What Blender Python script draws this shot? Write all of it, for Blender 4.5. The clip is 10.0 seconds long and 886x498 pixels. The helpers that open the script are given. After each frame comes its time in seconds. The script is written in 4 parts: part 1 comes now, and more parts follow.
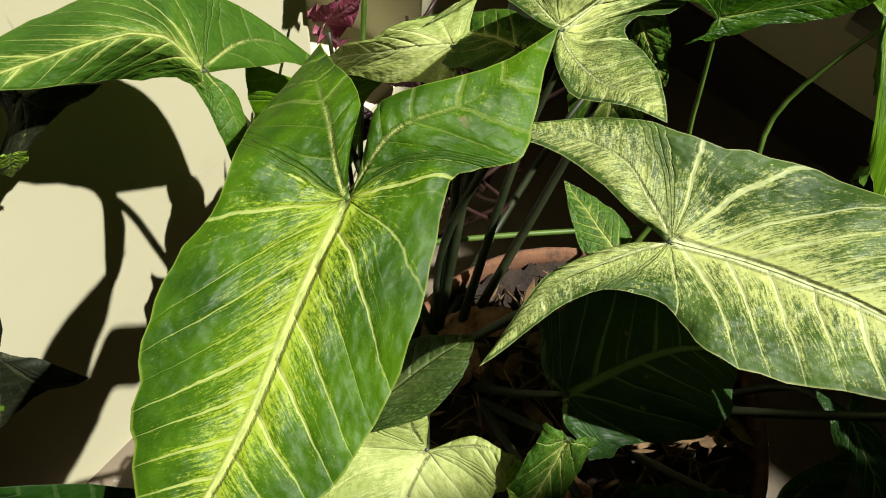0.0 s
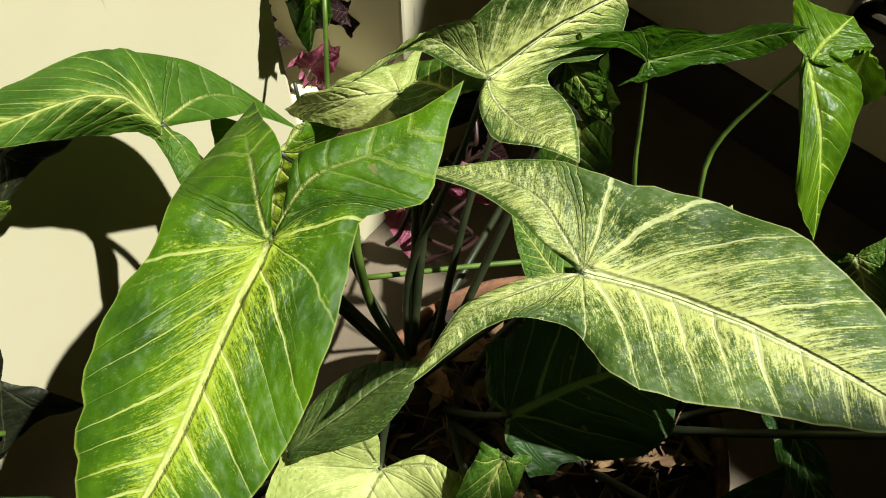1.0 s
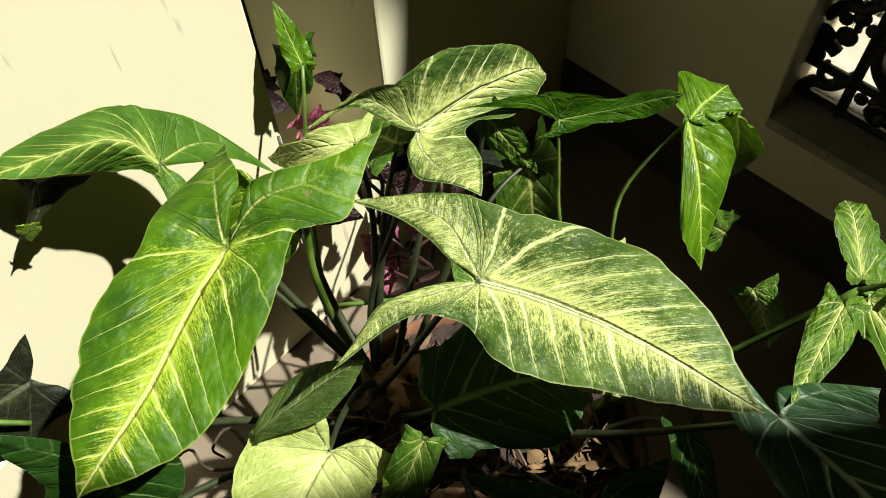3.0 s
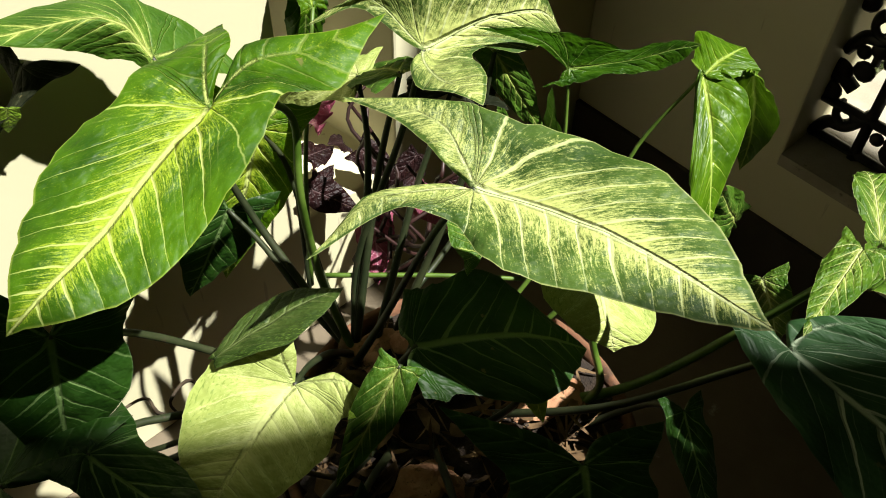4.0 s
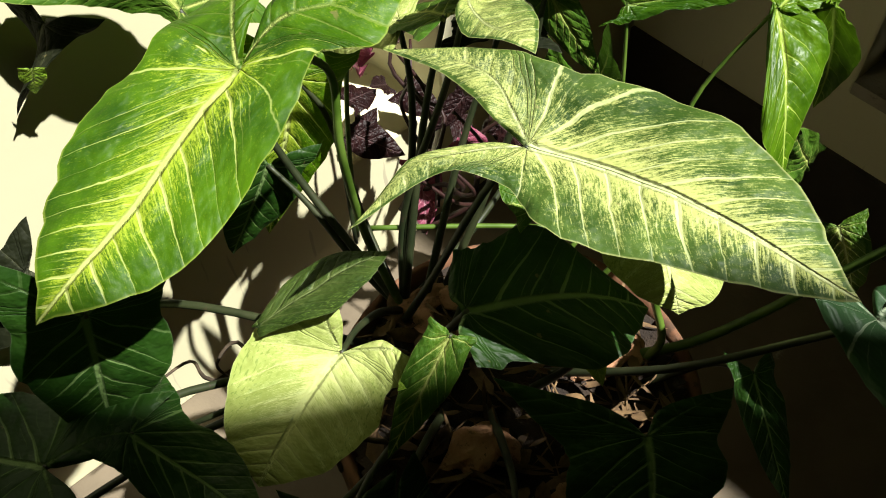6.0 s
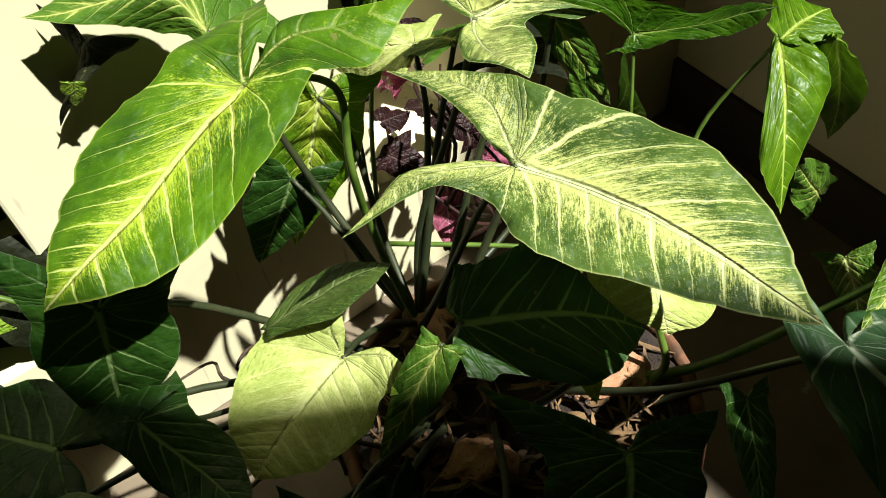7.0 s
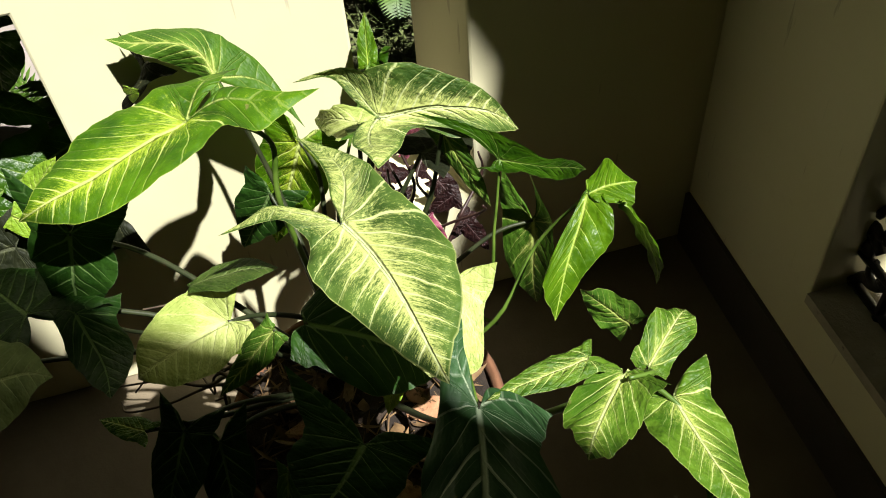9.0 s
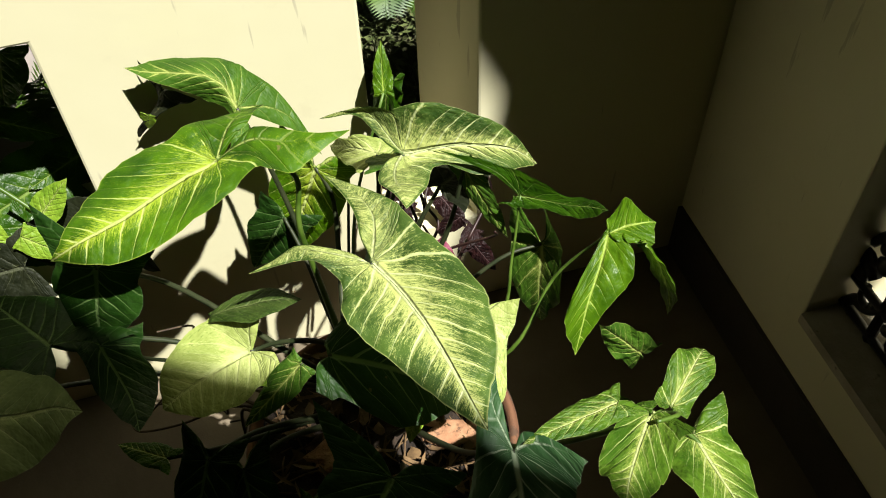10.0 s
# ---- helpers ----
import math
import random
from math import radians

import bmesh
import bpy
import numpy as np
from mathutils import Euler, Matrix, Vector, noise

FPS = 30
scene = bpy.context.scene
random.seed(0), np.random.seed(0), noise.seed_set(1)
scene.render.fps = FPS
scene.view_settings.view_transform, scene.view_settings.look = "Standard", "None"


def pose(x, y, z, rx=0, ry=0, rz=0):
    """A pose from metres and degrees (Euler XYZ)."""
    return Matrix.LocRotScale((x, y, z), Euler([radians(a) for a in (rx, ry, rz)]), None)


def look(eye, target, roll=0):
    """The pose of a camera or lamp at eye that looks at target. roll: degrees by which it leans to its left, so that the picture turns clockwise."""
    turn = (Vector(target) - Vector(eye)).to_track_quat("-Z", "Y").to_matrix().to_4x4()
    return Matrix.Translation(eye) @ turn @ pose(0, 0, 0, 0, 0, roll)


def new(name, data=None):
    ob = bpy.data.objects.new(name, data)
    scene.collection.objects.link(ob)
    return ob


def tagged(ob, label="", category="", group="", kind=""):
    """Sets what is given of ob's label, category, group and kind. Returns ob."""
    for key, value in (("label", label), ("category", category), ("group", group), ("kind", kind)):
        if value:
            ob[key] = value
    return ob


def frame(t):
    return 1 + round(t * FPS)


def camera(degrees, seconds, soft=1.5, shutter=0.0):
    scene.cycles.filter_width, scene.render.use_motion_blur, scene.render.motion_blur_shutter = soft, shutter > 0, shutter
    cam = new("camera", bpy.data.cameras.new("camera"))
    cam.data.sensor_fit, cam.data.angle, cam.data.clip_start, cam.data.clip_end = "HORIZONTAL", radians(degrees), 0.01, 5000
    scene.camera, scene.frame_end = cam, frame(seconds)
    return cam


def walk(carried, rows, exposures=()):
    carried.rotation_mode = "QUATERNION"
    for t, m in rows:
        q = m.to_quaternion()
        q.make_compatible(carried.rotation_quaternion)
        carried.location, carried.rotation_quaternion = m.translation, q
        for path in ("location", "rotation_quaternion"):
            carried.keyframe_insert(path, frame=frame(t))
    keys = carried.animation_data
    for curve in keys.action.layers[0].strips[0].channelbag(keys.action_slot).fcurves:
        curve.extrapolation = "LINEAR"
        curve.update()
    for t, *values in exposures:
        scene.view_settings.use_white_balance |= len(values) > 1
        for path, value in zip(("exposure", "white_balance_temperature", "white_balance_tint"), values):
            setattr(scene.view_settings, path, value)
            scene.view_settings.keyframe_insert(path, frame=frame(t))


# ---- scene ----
cam = camera(51.85, 10.0, 1.0)
PATH = [
    (0, (0.0069, 0.0119, 0.8530), (-0.1076, 0.1945, 0.4018), 8.42),
    (0.5, (0.0345, 0.0339, 0.8836), (-0.0949, 0.1949, 0.4282), 2.28),
    (1, (0.0550, 0.0356, 0.8888), (-0.0888, 0.2104, 0.4430), 0.81),
    (1.5, (0.0954, 0.0497, 0.9006), (-0.0697, 0.2130, 0.4579), -4.34),
    (2, (0.1126, 0.0616, 0.9158), (-0.0534, 0.2234, 0.4728), -5.12),
    (2.5, (0.1230, 0.0480, 0.9515), (-0.0430, 0.2131, 0.5097), -4.54),
    (2.7, (0.1326, 0.0366, 0.9762), (-0.0371, 0.2060, 0.5374), -4.28),
    (3.8, (0.2202, -0.0186, 0.8849), (-0.0198, 0.2001, 0.5046), -0.62),
    (4, (0.2199, -0.0331, 0.8667), (-0.0099, 0.1919, 0.4838), 1.69),
    (4.5, (0.1916, -0.0890, 0.8720), (0.0036, 0.1711, 0.4885), 7.73),
    (4.8, (0.1778, -0.1003, 0.8703), (-0.0010, 0.1667, 0.4871), 9.14),
    (5, (0.1721, -0.0886, 0.8731), (-0.0094, 0.1656, 0.4826), 7.56),
    (5.5, (0.1884, -0.0381, 0.8611), (-0.0266, 0.1700, 0.4605), -0.35),
    (5.7, (0.1857, -0.0249, 0.8547), (-0.0318, 0.1718, 0.4497), -1.46),
    (6.8, (0.2259, 0.0152, 0.8601), (-0.0237, 0.1703, 0.4555), -8.80),
    (7, (0.2352, 0.0127, 0.8660), (-0.0231, 0.1717, 0.4686), -7.52),
    (7.5, (0.3524, 0.0041, 0.8853), (0.0519, 0.1544, 0.5150), -3.19),
    (7.7, (0.3912, 0.0268, 0.9083), (0.0861, 0.1589, 0.5348), -3.30),
    (8, (0.4478, 0.0840, 0.9430), (0.1309, 0.1848, 0.5696), -5.48),
    (8.5, (0.4679, 0.1691, 0.9599), (0.1445, 0.2439, 0.5859), -4.82),
    (9, (0.4609, 0.1904, 1.0047), (0.1366, 0.2572, 0.6301), -5.36),
    (9.5, (0.4412, 0.1719, 1.0336), (0.1251, 0.2462, 0.6534), -4.49),
    (10, (0.4206, 0.1500, 1.0523), (0.1133, 0.2350, 0.6671), -2.10),
]
EXPOSURES = [(0, 1.03), (1.5, 1.23), (2.7, 1.34), (4.0, 1.46), (5.5, 1.48), (7.0, 1.52), (8.0, 1.74), (8.7, 1.68), (9.5, 1.42), (10.0, 1.38)]
walk(cam, [(t, look(eye, target, roll)) for t, eye, target, roll in PATH], EXPOSURES)

# ---- light ----
SUN_FROM = Vector((1.0, 0.57, 2.03)).normalized()      # towards the sun
sun_height = math.asin(SUN_FROM.z)
sun_turn = math.atan2(SUN_FROM.x, SUN_FROM.y)
world = bpy.data.worlds.new("sky")
scene.world = world
world.use_nodes = True
wn = world.node_tree.nodes
sky = wn.new("ShaderNodeTexSky")
sky.sky_type, sky.sun_disc = "NISHITA", False
sky.sun_elevation, sky.sun_rotation = sun_height, sun_turn
sky_tint = wn.new("ShaderNodeMix")                         # warm tint multiplied into the sky's colour
sky_tint.data_type, sky_tint.blend_type = "RGBA", "MULTIPLY"
sky_tint.inputs[0].default_value, sky_tint.inputs[7].default_value = 1.0, (1.0, 0.72, 0.26, 1.0)
world.node_tree.links.new(sky.outputs[0], sky_tint.inputs[6])
world.node_tree.links.new(sky_tint.outputs[2], wn["Background"].inputs[0])
wn["Background"].inputs[1].default_value = 0.0010
sun = new("sun", bpy.data.lights.new("sun", "SUN"))
sun.data.energy, sun.data.angle, sun.data.color = 5.0, radians(0.7), (0.985, 0.98, 0.92)
sun.matrix_world = look(SUN_FROM * 6, (0, 0, 0))

FLOOR = 0.055


# ---- helpers of this scene ----
def mesh_object(name, bm, material, parent=None, smooth=True):
    me = bpy.data.meshes.new(name)
    bm.normal_update()
    bm.to_mesh(me)
    bm.free()
    if smooth:
        me.polygons.foreach_set("use_smooth", [True] * len(me.polygons))
    ob = new(name, me)
    if material:
        me.materials.append(material)
    if parent:
        ob.parent = parent
    return ob


def part(name, bm, material, parent, label="", smooth=True):
    ob = mesh_object(name, bm, material, parent, smooth)
    if label:
        tagged(ob, label)
    return ob


def thing(name, label, category, group="", kind="", place=(0, 0, 0)):
    ob = tagged(new(name), label, category, group, kind)
    ob.location = place
    ob.empty_display_size = 0.02
    return ob


def curve_points(points, steps=6):
    """Catmull-Rom through the points."""
    p = [Vector(q) for q in points]
    if len(p) == 2:
        return [p[0].lerp(p[1], i / steps) for i in range(steps + 1)]
    p = [2 * p[0] - p[1]] + p + [2 * p[-1] - p[-2]]
    out = []
    for a, b, c, d in zip(p, p[1:], p[2:], p[3:]):
        for i in range(steps):
            t = i / steps
            out.append(0.5 * (2 * b + (c - a) * t + (2 * a - 5 * b + 4 * c - d) * t * t + (3 * b - a - 3 * c + d) * t ** 3))
    return out + [p[-2]]


def tube(points, r0, r1, sides=8, steps=6, bm=None, flat=1.0):
    """A round or flattened rod along a smooth curve."""
    bm = bm or bmesh.new()
    pts = curve_points(points, steps)
    side = None
    rings = []
    for i, p in enumerate(pts):
        d = (pts[min(i + 1, len(pts) - 1)] - pts[max(i - 1, 0)]).normalized()
        if side is None:
            side = d.orthogonal().normalized()
        side = (side - d * side.dot(d)).normalized()
        other = d.cross(side)
        r = r0 + (r1 - r0) * i / (len(pts) - 1)
        rings.append([bm.verts.new(p + side * (r * math.cos(k * math.tau / sides)) + other * (r * flat * math.sin(k * math.tau / sides))) for k in range(sides)])
    for a, b in zip(rings, rings[1:]):
        for k in range(sides):
            bm.faces.new((a[k], a[(k + 1) % sides], b[(k + 1) % sides], b[k]))
    bm.faces.new(rings[0][::-1])
    bm.faces.new(rings[-1])
    return bm


def prism(poly, z0, z1, bm=None):
    bm = bm or bmesh.new()
    low = [bm.verts.new((x, y, z0)) for x, y in poly]
    top = [bm.verts.new((x, y, z1)) for x, y in poly]
    n = len(poly)
    bm.faces.new(low[::-1])
    bm.faces.new(top)
    for i in range(n):
        bm.faces.new((low[i], low[(i + 1) % n], top[(i + 1) % n], top[i]))
    return bm


def box(x0, x1, y0, y1, z0, z1, bm=None):
    return prism([(x0, y0), (x1, y0), (x1, y1), (x0, y1)], z0, z1, bm)


# ---- materials ----
class Graph:
    """A short way to write node materials."""

    def __init__(self, name):
        self.mat = bpy.data.materials.new(name)
        self.mat.use_nodes = True
        self.nt = self.mat.node_tree
        self.nt.nodes.clear()
        self.out = self.nt.nodes.new("ShaderNodeOutputMaterial")

    def put(self, socket, value):
        if isinstance(value, bpy.types.NodeSocket):
            self.nt.links.new(value, socket)
        elif value is not None:
            if isinstance(value, tuple) and len(value) == 3 and len(socket.default_value) == 4:
                value = (*value, 1.0)
            socket.default_value = value

    def node(self, kind, **inputs):
        n = self.nt.nodes.new(kind)
        for k, v in inputs.items():
            self.put(n.inputs[k.replace("_", " ")], v)
        return n

    def m(self, op, a, b=None, c=None, clamp=False):
        n = self.nt.nodes.new("ShaderNodeMath")
        n.operation, n.use_clamp = op, clamp
        for i, v in enumerate((a, b, c)):
            if v is not None:
                self.put(n.inputs[i], v)
        return n.outputs[0]

    def add(self, a, b):
        return self.m("ADD", a, b)

    def sub(self, a, b):
        return self.m("SUBTRACT", a, b)

    def mul(self, a, b):
        return self.m("MULTIPLY", a, b)

    def step(self, x, lo, hi):
        """Smooth step: 0 below lo, 1 above hi (or the reverse, where lo > hi)."""
        n = self.nt.nodes.new("ShaderNodeMapRange")
        n.interpolation_type = "SMOOTHSTEP"
        flip = not isinstance(lo, bpy.types.NodeSocket) and not isinstance(hi, bpy.types.NodeSocket) and lo > hi
        if flip:
            lo, hi = hi, lo
        self.put(n.inputs["Value"], x)
        self.put(n.inputs["From Min"], lo)
        self.put(n.inputs["From Max"], hi)
        n.inputs["To Min"].default_value, n.inputs["To Max"].default_value = (1, 0) if flip else (0, 1)
        return n.outputs[0]

    def mix(self, f, a, b):
        n = self.nt.nodes.new("ShaderNodeMix")
        n.data_type = "RGBA"
        self.put(n.inputs[0], f)
        self.put(n.inputs[6], a)
        self.put(n.inputs[7], b)
        return n.outputs[2]

    def fmix(self, f, a, b):
        n = self.nt.nodes.new("ShaderNodeMix")
        self.put(n.inputs[0], f)
        self.put(n.inputs[2], a)
        self.put(n.inputs[3], b)
        return n.outputs[0]

    def vec(self, x, y, z):
        n = self.nt.nodes.new("ShaderNodeCombineXYZ")
        for i, v in enumerate((x, y, z)):
            self.put(n.inputs[i], v)
        return n.outputs[0]

    def noise(self, vector, scale, detail=3.0, rough=0.55):
        n = self.nt.nodes.new("ShaderNodeTexNoise")
        self.put(n.inputs["Vector"], vector)
        n.inputs["Scale"].default_value, n.inputs["Detail"].default_value, n.inputs["Roughness"].default_value = scale, detail, rough
        return n.outputs[0]

    def place(self):
        return self.nt.nodes.new("ShaderNodeTexCoord").outputs["Object"]

    def chance(self):
        return self.nt.nodes.new("ShaderNodeObjectInfo").outputs["Random"]

    def bump(self, height, strength, distance):
        n = self.nt.nodes.new("ShaderNodeBump")
        self.put(n.inputs["Height"], height)
        n.inputs["Strength"].default_value, n.inputs["Distance"].default_value = strength, distance
        return n.outputs[0]

    def surface(self, color, rough, normal=None, metal=0.0, specular=0.5, translucent=0.0, through_color=None, coat=0.0):
        b = self.nt.nodes.new("ShaderNodeBsdfPrincipled")
        self.put(b.inputs["Base Color"], color)
        self.put(b.inputs["Roughness"], rough)
        self.put(b.inputs["Metallic"], metal)
        b.inputs["Specular IOR Level"].default_value = specular
        b.inputs["Coat Weight"].default_value = coat
        b.inputs["Coat Roughness"].default_value = 0.25
        if normal:
            self.put(b.inputs["Normal"], normal)
        last = b.outputs[0]
        if translucent:
            t = self.nt.nodes.new("ShaderNodeBsdfTranslucent")
            self.put(t.inputs["Color"], through_color or color)
            s = self.nt.nodes.new("ShaderNodeMixShader")
            s.inputs[0].default_value = translucent
            self.nt.links.new(last, s.inputs[1])
            self.nt.links.new(t.outputs[0], s.inputs[2])
            last = s.outputs[0]
        self.nt.links.new(last, self.out.inputs[0])
        return self.mat


def leaf_material(name, deep, green, pale, feather=0.5, veins=9.0, freckle=0.0, rough=0.38, translucent=0.22, vein_strength=1.0, groove_shade=0.0, vein_width=1.0, halo=1.0, core=0.34, relief=1.0, rib_color=None):
    """An arrowhead leaf: pale midribs, uneven tapering side veins and speckled variegation over two greens."""
    g = Graph(name)
    uv = g.nt.nodes.new("ShaderNodeUVMap")
    uv.uv_map = "leaf"
    sep = g.node("ShaderNodeSeparateXYZ", Vector=uv.outputs[0])
    u, v = sep.outputs[0], sep.outputs[1]
    edge_uv = g.nt.nodes.new("ShaderNodeUVMap")
    edge_uv.uv_map = "rim"
    rim = g.node("ShaderNodeSeparateXYZ", Vector=edge_uv.outputs[0]).outputs[0]
    rnd = g.mul(g.chance(), 23.0)
    reach = g.m("SQRT", g.add(g.m("POWER", g.sub(u, 0.07), 2.0), g.mul(v, v)))
    margin = g.mul(g.m("DIVIDE", g.sub(1.0, rim), g.m("MAXIMUM", rim, 0.2)), reach)      # way to the leaf's edge
    wob = g.sub(g.noise(g.vec(u, v, rnd), 4.0, 4.0), 0.5)
    av = g.m("ABSOLUTE", v)
    side = g.m("SIGN", v)
    # the blade's own frame, and that of a back lobe
    bq = g.sub(g.sub(u, g.mul(av, 0.84)), g.mul(g.mul(av, av), 0.40))
    lu = g.mul(g.sub(av, u), 0.7071)
    lv = g.m("ABSOLUTE", g.mul(g.add(u, av), 0.7071))
    lq = g.sub(g.sub(lu, g.mul(lv, 0.80)), g.mul(g.mul(lv, lv), 0.6))
    theta = g.m("ARCTAN2", av, u)                    # veins fan out from the notch behind the first pair
    bq = g.fmix(g.step(bq, -0.03, 0.03), g.mul(g.sub(0.87, theta), 0.22), bq)
    lobe = g.step(g.add(theta, g.mul(wob, 0.25)), 1.72, 2.00)
    q = g.add(g.fmix(lobe, bq, lq), g.mul(wob, 0.060))
    q = g.add(q, g.mul(side, 0.031))              # the two halves are out of step
    r = g.fmix(lobe, av, lv)
    scaled = g.mul(q, veins)
    near = g.mul(g.m("ABSOLUTE", g.sub(g.m("FRACT", scaled), 0.5)), 2.0)     # 1 on a vein
    which = g.nt.nodes.new("ShaderNodeTexWhiteNoise")
    which.noise_dimensions = "3D"
    g.put(which.inputs["Vector"], g.vec(g.m("ROUND", scaled), side, g.m("FLOOR", g.mul(rnd, 9.0))))
    force = g.add(0.30, g.mul(which.outputs[0], 0.70))
    small = g.mul(g.m("ABSOLUTE", g.sub(g.m("FRACT", g.mul(q, veins * 3.0)), 0.5)), 2.0)
    streak = g.noise(g.vec(g.mul(q, 150.0), g.mul(r, 34.0), rnd), 1.0, 4.0, 0.75)
    broad = g.noise(g.vec(g.mul(q, 22.0), g.mul(r, 6.0), g.add(rnd, 3.0)), 1.0, 3.0, 0.6)
    speck = g.noise(g.vec(u, v, rnd), 150.0, 2.0, 0.8)
    patch = g.noise(g.vec(u, v, g.add(rnd, 5.0)), 3.4, 3.0)
    taper = g.m("MAXIMUM", g.sub(1.08, g.m("MAXIMUM", u, 0.08)), 0.12)
    fade = g.step(g.m("DIVIDE", r, taper), 0.46, 0.0)
    run = g.step(g.m("DIVIDE", r, taper), 0.66, 0.0)                         # how far the side veins go
    thr = g.sub(1.0, g.mul(g.add(g.mul(g.mul(run, run), 0.085), 0.035), g.mul(force, vein_width)))
    gap = g.add(g.sub(near, thr), g.mul(g.sub(streak, 0.5), 0.035))
    side_vein = g.step(gap, -0.025, 0.04)
    side_vein = g.mul(g.mul(side_vein, g.add(g.mul(g.m("POWER", run, 0.6), 0.85), 0.10)), g.sub(1.0, g.mul(lobe, 0.80)))
    side_vein = g.mul(side_vein, g.add(0.55, g.mul(force, 0.45)))
    fine_vein = g.mul(g.mul(g.step(g.add(small, g.mul(g.sub(streak, 0.5), 0.2)), 0.84, 0.99), g.step(broad, 0.42, 0.60)), g.mul(g.mul(fade, 0.45), g.sub(1.0, lobe)))
    width = g.m("MAXIMUM", g.sub(0.0190, g.mul(g.m("ABSOLUTE", u), 0.0150)), 0.0028)
    ribm = g.nt.nodes.new("ShaderNodeMapRange")
    ribm.interpolation_type = "SMOOTHSTEP"
    g.put(ribm.inputs["Value"], g.add(av, g.mul(g.sub(streak, 0.5), 0.010)))
    g.put(ribm.inputs["From Min"], g.mul(width, 0.5))
    g.put(ribm.inputs["From Max"], g.mul(width, 1.5))
    ribm.inputs["To Min"].default_value, ribm.inputs["To Max"].default_value = 1, 0
    rib_main = g.mul(ribm.outputs[0], g.step(u, -0.01, 0.01))
    rib_lobe = g.mul(g.mul(g.step(g.add(g.add(lv, g.mul(lu, 0.010)), g.mul(g.sub(streak, 0.5), 0.016)), 0.014, 0.002), g.step(lu, 0.0, 0.03)), g.step(lu, 0.55, 0.1))
    rib_lobe = g.mul(rib_lobe, g.step(broad, 0.30, 0.55))
    rib = g.m("MAXIMUM", rib_main, rib_lobe)
    close = g.step(near, 0.35, 1.0)
    want = g.add(g.mul(g.mul(fade, fade), core), g.mul(g.mul(close, force), g.sub(0.46 * halo, g.mul(lobe, 0.28 * halo))))
    want = g.add(want, g.mul(g.mul(g.step(g.m("DIVIDE", av, taper), 0.075, 0.0), g.step(u, 0.0, 0.05)), g.mul(taper, 0.42)))
    want = g.add(want, g.mul(g.sub(patch, 0.5), 0.55))
    quiet = g.sub(1.0, g.mul(lobe, 0.35))
    want = g.add(want, g.mul(g.mul(g.sub(broad, 0.5), 0.45), quiet))
    want = g.add(want, g.mul(g.mul(g.sub(streak, 0.5), 1.9), quiet))
    want = g.add(want, g.mul(g.sub(speck, 0.5), 0.7))
    want = g.sub(want, g.add(g.mul(g.step(g.add(margin, g.mul(g.sub(streak, 0.5), 0.03)), 0.040, 0.008), 0.70), g.mul(lobe, 0.36 if feather < 0.7 else 0.12)))
    feath = g.step(want, 0.53 - 0.62 * feather, 1.13 - 0.62 * feather)
    edge = g.noise(g.vec(u, v, g.add(rnd, 7.0)), 6.0, 4.0)
    base = g.mix(g.step(g.add(g.mul(patch, 0.5), g.mul(edge, 0.5)), 0.36, 0.64), deep, green)
    base = g.mix(g.mul(g.step(speck, 0.5, 0.72), 0.15), base, tuple(0.55 * c + 0.45 * d for c, d in zip(green, pale)))
    color = g.mix(g.mul(feath, 0.82), base, pale)
    light = rib_color or tuple(min(1.0, c * 1.12 + 0.03) for c in pale)
    vein = g.m("MAXIMUM", g.m("MAXIMUM", rib, side_vein), fine_vein)
    color = g.mix(g.mul(vein, vein_strength), color, light)
    if groove_shade:
        # shade inside the midrib's hollow, put into the colour as a thin line
        dark = g.mul(g.mul(g.step(av, 0.0030, 0.0012), g.step(u, -0.01, 0.02)), g.step(u, 0.75, 0.3))
        color = g.mix(g.mul(dark, groove_shade), color, tuple(c * 0.45 for c in deep))
    if freckle:
        dots = g.mul(g.step(g.noise(g.vec(g.mul(q, 0.6), r, g.add(rnd, 9.0)), 80.0, 2.0, 0.5), 0.56, 0.64), freckle)
        color = g.mix(g.mul(dots, g.step(r, 0.08, 0.28)), color, (0.085, 0.140, 0.022))
    wear = g.step(g.noise(g.vec(u, v, g.add(rnd, 31.0)), 11.0, 3.0, 0.6), 0.70, 0.76)
    color = g.mix(g.mul(wear, 0.5), color, (0.16, 0.13, 0.05))
    color = g.mix(g.mul(g.step(rim, 0.982, 0.996), 0.55), color, tuple(0.6 * c + 0.02 for c in pale))
    height = g.add(g.mul(g.mul(g.mul(g.m("POWER", near, 4.0), quiet), g.add(0.3, g.mul(fade, 0.7))), -0.45), g.mul(rib, -0.8))
    height = g.add(height, g.mul(g.noise(g.vec(u, v, rnd), 12.0, 2.0), 1.2))
    fine = g.noise(g.vec(g.mul(q, 60.0), g.mul(r, 30.0), rnd), 1.0, 3.0)
    normal = g.bump(g.add(height, g.mul(fine, 0.06)), 0.70 * relief, 0.0030)
    rough_map = g.add(g.mul(g.noise(g.vec(u, v, g.add(rnd, 2.0)), 14.0), 0.30), rough - 0.12)
    return g.surface(color, rough_map, normal, specular=0.18, translucent=translucent, through_color=g.mix(0.6, color, green))


